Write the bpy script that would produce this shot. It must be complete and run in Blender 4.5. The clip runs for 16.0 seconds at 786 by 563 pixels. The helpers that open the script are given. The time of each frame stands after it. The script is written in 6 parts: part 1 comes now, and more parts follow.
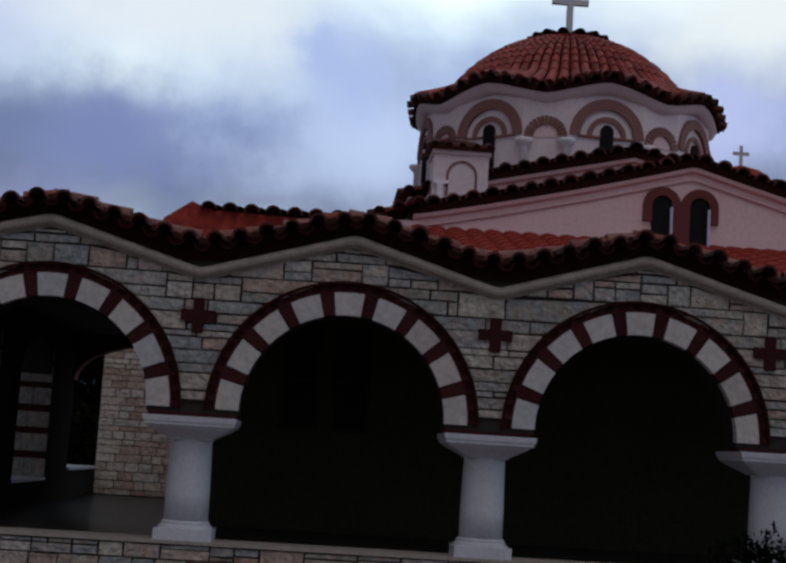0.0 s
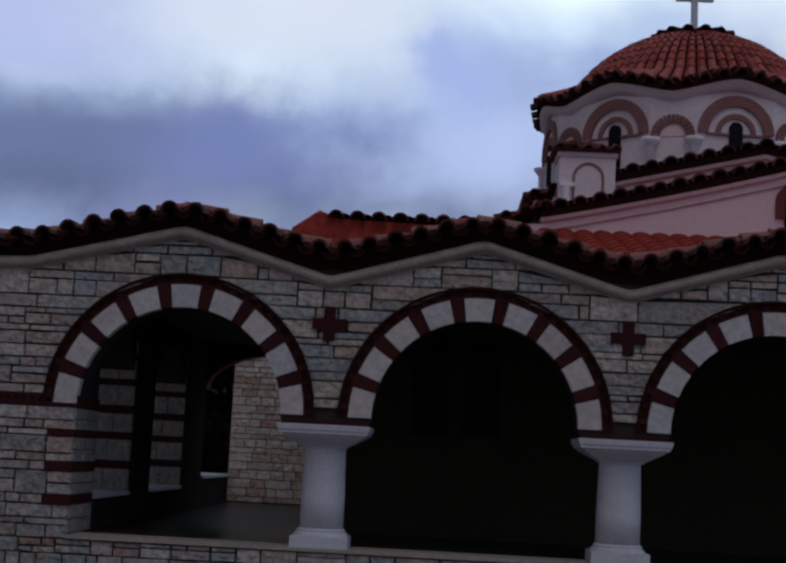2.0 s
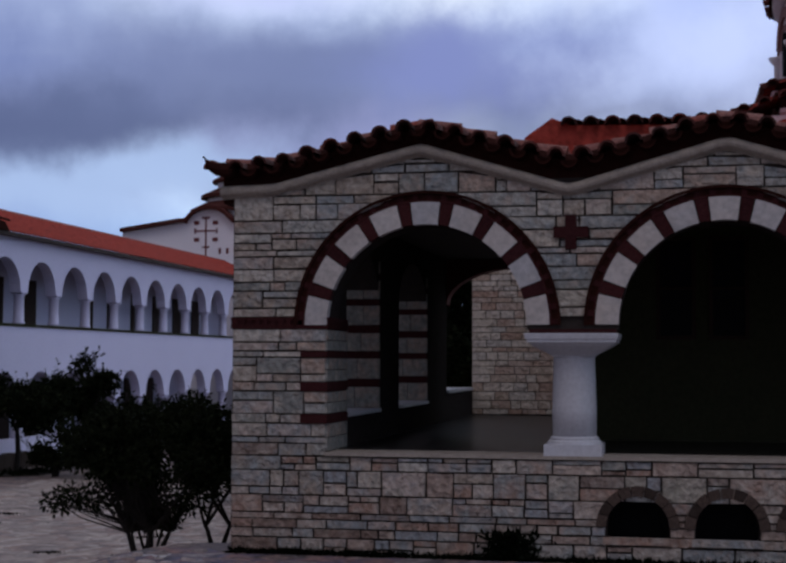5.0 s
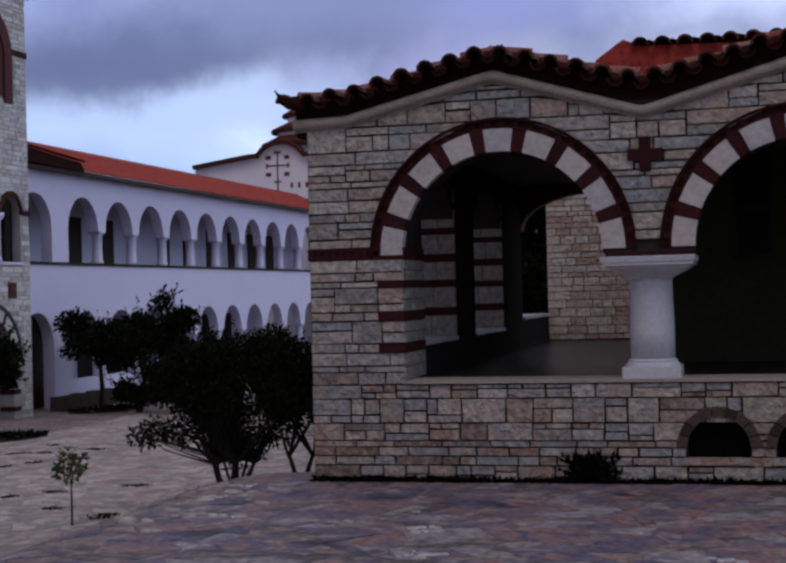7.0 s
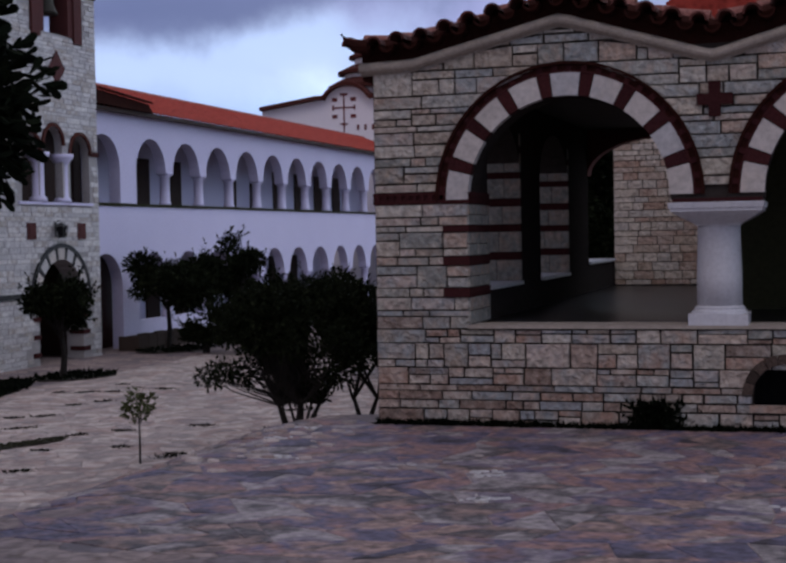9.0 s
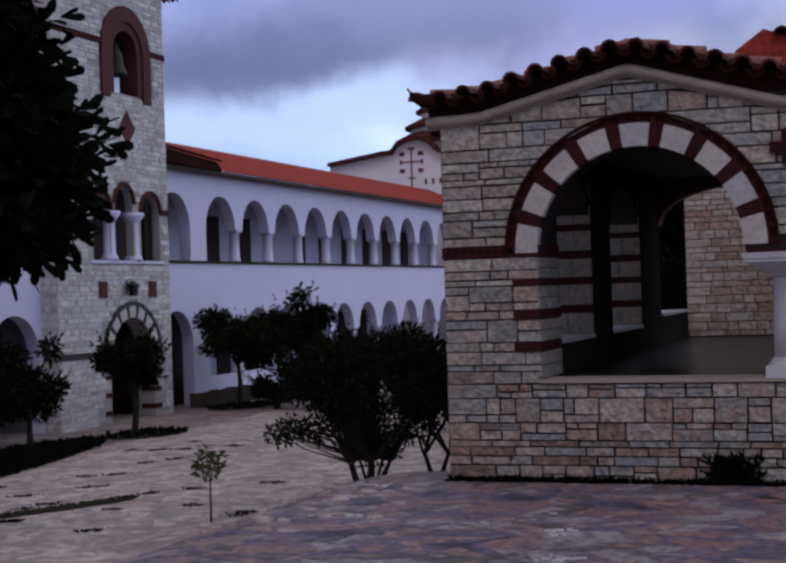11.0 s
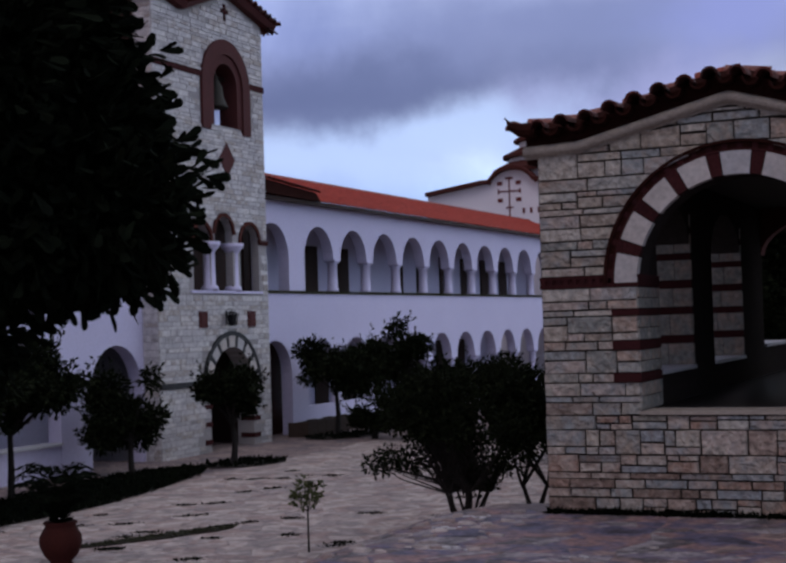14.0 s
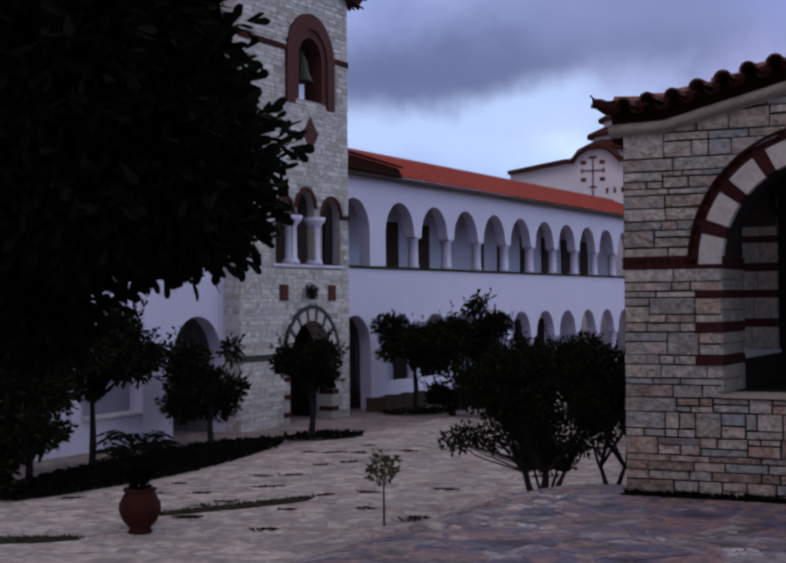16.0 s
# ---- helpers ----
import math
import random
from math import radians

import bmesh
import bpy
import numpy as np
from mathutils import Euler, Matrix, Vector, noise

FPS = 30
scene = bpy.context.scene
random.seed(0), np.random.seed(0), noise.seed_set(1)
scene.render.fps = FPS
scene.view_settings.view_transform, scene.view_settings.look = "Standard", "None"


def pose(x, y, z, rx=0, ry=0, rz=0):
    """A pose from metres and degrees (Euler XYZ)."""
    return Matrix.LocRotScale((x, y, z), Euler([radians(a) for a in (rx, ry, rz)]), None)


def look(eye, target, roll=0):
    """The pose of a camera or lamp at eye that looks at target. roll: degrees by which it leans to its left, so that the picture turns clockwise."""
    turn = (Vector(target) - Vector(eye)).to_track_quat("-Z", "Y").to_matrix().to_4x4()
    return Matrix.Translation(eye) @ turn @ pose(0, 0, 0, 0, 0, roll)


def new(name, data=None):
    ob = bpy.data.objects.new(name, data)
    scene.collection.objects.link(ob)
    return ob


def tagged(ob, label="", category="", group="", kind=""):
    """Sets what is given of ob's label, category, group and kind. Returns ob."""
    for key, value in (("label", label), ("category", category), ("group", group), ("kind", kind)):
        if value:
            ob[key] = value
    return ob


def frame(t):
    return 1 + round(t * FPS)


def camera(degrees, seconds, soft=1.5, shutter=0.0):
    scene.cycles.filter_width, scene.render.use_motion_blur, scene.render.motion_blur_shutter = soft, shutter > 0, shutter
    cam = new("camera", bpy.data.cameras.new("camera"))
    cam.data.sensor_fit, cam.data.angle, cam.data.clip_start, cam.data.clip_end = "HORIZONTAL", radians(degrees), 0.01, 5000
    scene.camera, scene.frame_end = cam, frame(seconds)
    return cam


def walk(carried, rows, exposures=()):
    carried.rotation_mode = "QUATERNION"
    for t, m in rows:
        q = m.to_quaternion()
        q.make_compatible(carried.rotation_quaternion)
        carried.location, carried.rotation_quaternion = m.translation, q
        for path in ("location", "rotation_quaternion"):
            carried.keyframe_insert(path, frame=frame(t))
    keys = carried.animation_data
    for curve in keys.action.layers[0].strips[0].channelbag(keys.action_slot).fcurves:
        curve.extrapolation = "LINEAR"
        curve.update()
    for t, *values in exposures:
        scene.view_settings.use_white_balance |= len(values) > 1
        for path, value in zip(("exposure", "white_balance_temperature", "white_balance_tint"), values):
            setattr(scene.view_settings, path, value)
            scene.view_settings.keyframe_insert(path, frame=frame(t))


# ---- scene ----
cam = camera(31.0, 16.0, soft=2.8)
PATH = [
    (0, (1.349, -15.134, 1.99), (1.443, -13.152, 2.237), 3.6),
    (0.5, (1.349, -15.126, 1.993), (1.434, -13.144, 2.249), 3.6),
    (1, (1.322, -15.093, 2.004), (1.37, -13.11, 2.259), 3.6),
    (1.5, (1.292, -15.135, 2.025), (1.276, -13.151, 2.276), 3.4),
    (2, (1.258, -15.103, 2.011), (1.181, -13.119, 2.254), 3.0),
    (2.5, (1.228, -15.121, 2.011), (1.118, -13.138, 2.24), 2.6),
    (3, (1.157, -15.113, 2.002), (0.983, -13.132, 2.211), 2.1),
    (3.5, (1.126, -15.134, 1.996), (0.905, -13.154, 2.18), 1.4),
    (4, (1.113, -15.155, 1.991), (0.838, -13.181, 2.156), 1.1),
    (4.5, (1.102, -15.126, 1.987), (0.769, -13.159, 2.128), 0.6),
    (5, (1.097, -15.094, 1.986), (0.707, -13.136, 2.099), 0.2),
    (5.2, (1.096, -15.077, 1.991), (0.691, -13.121, 2.095), 0.1),
    (7.5, (1.087, -15.188, 1.969), (0.575, -13.255, 1.958), -1.6),
    (8, (1.105, -15.12, 1.996), (0.571, -13.192, 1.96), -1.5),
    (8.5, (1.095, -15.187, 1.975), (0.536, -13.268, 1.919), -1.3),
    (8.7, (1.099, -15.193, 1.982), (0.529, -13.277, 1.919), -1.2),
    (10.8, (1.069, -15.063, 2.01), (0.414, -13.173, 1.996), -1.5),
    (11, (1.059, -15.059, 2.01), (0.385, -13.176, 2.024), -1.8),
    (11.5, (1.05, -15.06, 2.016), (0.333, -13.193, 2.073), -2.0),
    (12, (1.052, -15.017, 2.008), (0.303, -13.164, 2.074), -1.4),
    (12.5, (1.044, -15.0, 2.009), (0.272, -13.156, 2.073), -1.4),
    (13, (1.042, -15.007, 2.001), (0.259, -13.168, 2.068), -1.4),
    (13.5, (1.045, -15.001, 2.007), (0.251, -13.166, 2.071), -1.6),
    (14, (1.051, -15.013, 2.016), (0.25, -13.181, 2.076), -1.8),
    (14.5, (1.04, -14.997, 2.004), (0.23, -13.169, 2.057), -1.6),
    (15, (1.047, -15.011, 2.008), (0.207, -13.197, 2.056), -1.1),
    (15.5, (1.034, -15.002, 2.002), (0.18, -13.195, 2.049), -0.9),
    (16, (1.035, -14.993, 2.001), (0.131, -13.209, 2.031), -0.5),
]
walk(cam, [(t, look(eye, aim, lean)) for t, eye, aim, lean in PATH],
     [(0, -0.70, 6450, 9), (1.2, -0.84, 6150, 12), (2.5, -0.84, 6100, 15), (4, -0.66, 6180, 17), (5.2, -0.50, 6300, 19), (7.5, -0.14, 6420, 21), (10, -0.10, 6420, 22), (16, -0.24, 6370, 22)])

# ---- world, sun ----
world = bpy.data.worlds.new("world")
scene.world = world
world.use_nodes = True
wn, wl = world.node_tree.nodes, world.node_tree.links
wn.clear()


def wnode(kind, **sets):
    n = wn.new(kind)
    for k, v in sets.items():
        n.inputs[k].default_value = v
    return n


sky = wn.new("ShaderNodeTexSky")
sky.sky_type = "NISHITA"
sky.sun_disc = False
sky.sun_elevation, sky.sun_rotation = radians(54), radians(167)
coord = wn.new("ShaderNodeTexCoord")
stretch = wn.new("ShaderNodeMapping")
stretch.inputs["Scale"].default_value = (1.0, 1.0, 2.3)
stretch.inputs["Location"].default_value = (0.35, 0.0, 0.2)
wl.new(coord.outputs["Generated"], stretch.inputs["Vector"])
big = wnode("ShaderNodeTexNoise", Scale=2.3, Detail=6.0, Roughness=0.48, Distortion=0.3)
wl.new(stretch.outputs["Vector"], big.inputs["Vector"])
up = wn.new("ShaderNodeSeparateXYZ")
wl.new(coord.outputs["Generated"], up.inputs[0])
# banks of cloud: clear low down, a dark base above it, bright billows higher up
bank = wn.new("ShaderNodeMath")
bank.operation = "MULTIPLY_ADD"
bank.inputs[1].default_value = 0.34
wl.new(big.outputs["Fac"], bank.inputs[0])
lower = wn.new("ShaderNodeMath")
lower.operation = "SUBTRACT"
lower.inputs[1].default_value = 0.17
wl.new(up.outputs["Z"], lower.inputs[0])
wl.new(lower.outputs[0], bank.inputs[2])
soft_clouds = wn.new("ShaderNodeValToRGB")
r = soft_clouds.color_ramp
BANKS = ((0.0, (0.36, 0.50, 0.80)), (0.085, (0.72, 0.95, 1.28)), (0.12, (0.82, 1.0, 1.28)), (0.15, (0.38, 0.42, 0.59)), (0.178, (0.25, 0.27, 0.43)), (0.215, (0.41, 0.465, 0.71)),
         (0.25, (0.46, 0.54, 0.84)), (0.285, (0.72, 0.82, 1.08)), (0.34, (0.95, 1.03, 1.12)), (0.45, (0.42, 0.46, 0.60)), (0.7, (0.42, 0.45, 0.54)), (1.0, (0.40, 0.43, 0.52)))
for k, (place, c) in enumerate(BANKS):
    if k < 2:
        r.elements[k].position = place
        r.elements[k].color = (*c, 1)
    else:
        r.elements.new(place).color = (*c, 1)
wl.new(bank.outputs[0], soft_clouds.inputs["Fac"])
fine = wnode("ShaderNodeTexNoise", Scale=5.5, Detail=6.0, Roughness=0.5, Distortion=0.4)
wl.new(coord.outputs["Generated"], fine.inputs["Vector"])
puff = wn.new("ShaderNodeValToRGB")
puff.color_ramp.elements[0].position, puff.color_ramp.elements[0].color = 0.38, (0.72, 0.74, 0.83, 1)
puff.color_ramp.elements[1].position, puff.color_ramp.elements[1].color = 0.60, (1.26, 1.25, 1.18, 1)
wl.new(fine.outputs["Fac"], puff.inputs["Fac"])
puffed = wn.new("ShaderNodeMix")
puffed.data_type, puffed.blend_type = "RGBA", "MULTIPLY"
puffed.inputs[0].default_value = 1.0
wl.new(soft_clouds.outputs["Color"], puffed.inputs[6])
wl.new(puff.outputs["Color"], puffed.inputs[7])
# a little of the clear sky shows through everywhere
blue = wn.new("ShaderNodeMix")
blue.data_type, blue.blend_type = "RGBA", "MULTIPLY"
blue.inputs[0].default_value = 1.0
wl.new(sky.outputs["Color"], blue.inputs[6])
blue.inputs[7].default_value = (0.08, 0.08, 0.08, 1)
mix = wn.new("ShaderNodeMix")
mix.data_type = "RGBA"
mix.inputs[0].default_value = 0.12
wl.new(puffed.outputs[2], mix.inputs[6])
wl.new(blue.outputs[2], mix.inputs[7])
# thin bright cloud towards the north-east, thick and bluer between; unseen sky behind the walk brightened to light the
# fronts
toward = wn.new("ShaderNodeVectorMath")
toward.operation = "DOT_PRODUCT"
toward.inputs[1].default_value = Vector((0.62, 0.62, 0.48)).normalized()
wl.new(coord.outputs["Generated"], toward.inputs[0])
glow = wn.new("ShaderNodeValToRGB")
g = glow.color_ramp
g.elements[0].position, g.elements[0].color = 0.0, (0.98, 0.85, 0.75, 1)
g.elements[1].position, g.elements[1].color = 1.0, (2.0, 2.05, 1.85, 1)
e = g.elements.new(0.42)
e.color = (0.56, 0.52, 0.52, 1)
e = g.elements.new(0.67)
e.color = (0.68, 0.75, 0.88, 1)
e = g.elements.new(0.85)
e.color = (1.58, 1.68, 1.52, 1)
half = wn.new("ShaderNodeMath")
half.operation = "MULTIPLY_ADD"
half.inputs[1].default_value, half.inputs[2].default_value = 0.5, 0.5
wl.new(toward.outputs["Value"], half.inputs[0])
wl.new(half.outputs[0], glow.inputs["Fac"])
lit = wn.new("ShaderNodeMix")
lit.data_type, lit.blend_type = "RGBA", "MULTIPLY"
lit.inputs[0].default_value = 1.0
wl.new(mix.outputs[2], lit.inputs[6])
wl.new(glow.outputs["Color"], lit.inputs[7])
# single clouds over the church and the courtyard: bearing, height, half width, half height (radians), colour
CLOUDS = (
    (-0.40, 0.126, 0.24, 0.040, (0.58, 0.80, 1.14)),
    (-0.22, 0.150, 0.14, 0.040, (0.40, 0.46, 0.76)),
    (-0.42, 0.172, 0.24, 0.036, (0.165, 0.22, 0.40)),
    (-0.26, 0.205, 0.22, 0.050, (0.25, 0.32, 0.56)),
    (-0.15, 0.202, 0.13, 0.050, (0.32, 0.40, 0.78)),
    (-0.33, 0.285, 0.16, 0.045, (0.85, 0.96, 1.38)),
    (0.04, 0.225, 0.13, 0.075, (0.86, 1.04, 1.46)),
    (-0.13, 0.292, 0.17, 0.060, (1.25, 1.36, 1.48)),
    (0.00, 0.275, 0.05, 0.050, (0.66, 0.84, 1.34)),
    (0.30, 0.245, 0.10, 0.040, (0.79, 0.90, 1.40)),
    (0.29, 0.315, 0.12, 0.055, (1.38, 1.48, 1.48)),
)


def wmath(kind, a, b=None):
    n = wn.new("ShaderNodeMath")
    n.operation = kind
    wl.new(a, n.inputs[0])
    if b is not None:
        wl.new(b, n.inputs[1])
    return n.outputs[0]


bearing = wn.new("ShaderNodeCombineXYZ")
wl.new(wmath("ARCTAN2", up.outputs["X"], up.outputs["Y"]), bearing.inputs[0])
wl.new(wmath("ARCSINE", up.outputs["Z"]), bearing.inputs[1])
curl = wnode("ShaderNodeTexNoise", Scale=9.0, Detail=6.0, Roughness=0.55)
wl.new(coord.outputs["Generated"], curl.inputs["Vector"])
shake = wn.new("ShaderNodeVectorMath")
shake.operation = "MULTIPLY_ADD"
shake.inputs[1].default_value, shake.inputs[2].default_value = (0.22, 0.10, 0.0), (-0.11, -0.05, 0.0)
wl.new(curl.outputs["Color"], shake.inputs[0])
shaken = wn.new("ShaderNodeVectorMath")
wl.new(bearing.outputs[0], shaken.inputs[0])
wl.new(shake.outputs[0], shaken.inputs[1])
painted = lit.outputs[2]
for az, el, wide, high, colour in CLOUDS:
    off = wn.new("ShaderNodeVectorMath")
    off.operation = "MULTIPLY_ADD"
    off.inputs[1].default_value, off.inputs[2].default_value = (1 / wide, 1 / high, 0), (-az / wide, -el / high, 0)
    wl.new(shaken.outputs[0], off.inputs[0])
    size = wn.new("ShaderNodeVectorMath")
    size.operation = "LENGTH"
    wl.new(off.outputs[0], size.inputs[0])
    fade = wn.new("ShaderNodeMapRange")
    fade.interpolation_type = "SMOOTHSTEP"
    for k, v in ((1, 0.15), (2, 1.15), (3, 0.92), (4, 0.0)):
        fade.inputs[k].default_value = v
    wl.new(size.outputs["Value"], fade.inputs[0])
    cloud = wn.new("ShaderNodeMix")
    cloud.data_type = "RGBA"
    wl.new(fade.outputs[0], cloud.inputs[0])
    wl.new(painted, cloud.inputs[6])
    cloud.inputs[7].default_value = (*colour, 1)
    painted = cloud.outputs[2]
bg = wnode("ShaderNodeBackground", Strength=1.0)
wl.new(painted, bg.inputs["Color"])
wout = wn.new("ShaderNodeOutputWorld")
wl.new(bg.outputs["Background"], wout.inputs["Surface"])

sun = new("sun", bpy.data.lights.new("sun", "SUN"))
sun.data.energy, sun.data.angle, sun.data.color = 0.6, radians(30), (1.0, 0.95, 0.94)
sun.matrix_world = look((4, -18, 26), (0, 0, 0))


# ---- materials ----
def material(name, colours, rough=0.8, scale=6.0, fine=40.0, bump=0.3, vary="none", amount=0.35, metal=0.0, wear=0.25, spec=0.3):
    """colours: a ramp of base colours. vary: object / island picks a place on the ramp for each piece, none uses noise alone."""
    m = bpy.data.materials.new(name)
    m.use_nodes = True
    n, l = m.node_tree.nodes, m.node_tree.links
    b = n["Principled BSDF"]
    b.inputs["Roughness"].default_value, b.inputs["Metallic"].default_value = rough, metal
    b.inputs["Specular IOR Level"].default_value = spec
    tc = n.new("ShaderNodeTexCoord")
    geo = n.new("ShaderNodeNewGeometry")
    big_noise = n.new("ShaderNodeTexNoise")
    big_noise.inputs["Scale"].default_value, big_noise.inputs["Detail"].default_value = scale, 5.0
    small = n.new("ShaderNodeTexNoise")
    small.inputs["Scale"].default_value, small.inputs["Detail"].default_value = fine, 4.0
    l.new(geo.outputs["Position"], big_noise.inputs["Vector"])
    l.new(geo.outputs["Position"], small.inputs["Vector"])
    ramp = n.new("ShaderNodeValToRGB")
    el = ramp.color_ramp.elements
    for i, c in enumerate(colours):
        p = i / max(1, len(colours) - 1)
        if i < 2:
            el[i].position, el[i].color = p, (*c, 1)
        else:
            el.new(p).color = (*c, 1)
    if len(colours) > 2:
        el[1].position = 1 / (len(colours) - 1)
        for i, c in enumerate(colours):
            el[i].position, el[i].color = i / (len(colours) - 1), (*c, 1)
    if vary == "none":
        l.new(big_noise.outputs["Fac"], ramp.inputs["Fac"])
    else:
        if vary == "object":
            src = n.new("ShaderNodeObjectInfo").outputs["Random"]
        else:
            src = geo.outputs["Random Per Island"]
        shift = n.new("ShaderNodeMath")
        shift.operation = "MULTIPLY_ADD"
        shift.inputs[1].default_value = amount
        l.new(big_noise.outputs["Fac"], shift.inputs[0])
        less = n.new("ShaderNodeMath")
        less.operation = "MULTIPLY_ADD"
        less.inputs[1].default_value, less.inputs[2].default_value = 1.0 - amount * 0.3, -amount * 0.4
        l.new(src, less.inputs[0])
        l.new(less.outputs[0], shift.inputs[2])
        l.new(shift.outputs[0], ramp.inputs["Fac"])
    wearing = n.new("ShaderNodeMix")
    wearing.data_type, wearing.blend_type = "RGBA", "MULTIPLY"
    wearing.inputs[0].default_value = wear
    l.new(ramp.outputs["Color"], wearing.inputs[6])
    spread = n.new("ShaderNodeValToRGB")
    spread.color_ramp.elements[0].position, spread.color_ramp.elements[1].position = 0.3, 0.68
    l.new(small.outputs["Fac"], spread.inputs["Fac"])
    l.new(spread.outputs["Color"], wearing.inputs[7])
    l.new(wearing.outputs[2], b.inputs["Base Color"])
    bm_node = n.new("ShaderNodeBump")
    bm_node.inputs["Strength"].default_value, bm_node.inputs["Distance"].default_value = bump, 0.02 if bump < 0.9 else 0.055
    add = n.new("ShaderNodeMath")
    l.new(big_noise.outputs["Fac"], add.inputs[0])
    l.new(small.outputs["Fac"], add.inputs[1])
    l.new(add.outputs[0], bm_node.inputs["Height"])
    l.new(bm_node.outputs["Normal"], b.inputs["Normal"])
    return m


STONES = [(0.33, 0.31, 0.25), (0.5, 0.44, 0.36), (0.36, 0.38, 0.37), (0.56, 0.48, 0.39), (0.29, 0.3, 0.275), (0.5, 0.37, 0.29), (0.42, 0.42, 0.385), (0.6, 0.54, 0.46), (0.38, 0.31, 0.245), (0.33, 0.36, 0.36), (0.54, 0.44, 0.375), (0.44, 0.42, 0.35)]
LOW_STONES = [(0.36, 0.26, 0.21), (0.54, 0.44, 0.36), (0.3, 0.32, 0.32), (0.5, 0.39, 0.32), (0.23, 0.155, 0.12), (0.58, 0.49, 0.41), (0.37, 0.38, 0.36), (0.4, 0.255, 0.19), (0.5, 0.44, 0.375), (0.28, 0.21, 0.17), (0.33, 0.35, 0.36), (0.55, 0.46, 0.4)]
BUFF = [(0.6, 0.52, 0.42), (0.68, 0.6, 0.51), (0.53, 0.42, 0.33), (0.46, 0.31, 0.235), (0.64, 0.565, 0.485), (0.5, 0.47, 0.42)]
TERRACE = [(0.064, 0.053, 0.062), (0.155, 0.137, 0.205), (0.37, 0.215, 0.185), (0.13, 0.12, 0.19), (0.42, 0.28, 0.235), (0.1, 0.085, 0.092), (0.43, 0.37, 0.36), (0.185, 0.15, 0.2), (0.31, 0.165, 0.135)]
COURT = [(0.245, 0.195, 0.178), (0.50, 0.405, 0.36), (0.30, 0.255, 0.24), (0.60, 0.505, 0.45), (0.385, 0.28, 0.245), (0.26, 0.22, 0.212), (0.55, 0.455, 0.415)]
PALE = [(0.36, 0.34, 0.335), (0.66, 0.64, 0.63), (0.49, 0.475, 0.48), (0.75, 0.73, 0.71), (0.44, 0.39, 0.35), (0.6, 0.59, 0.6)]
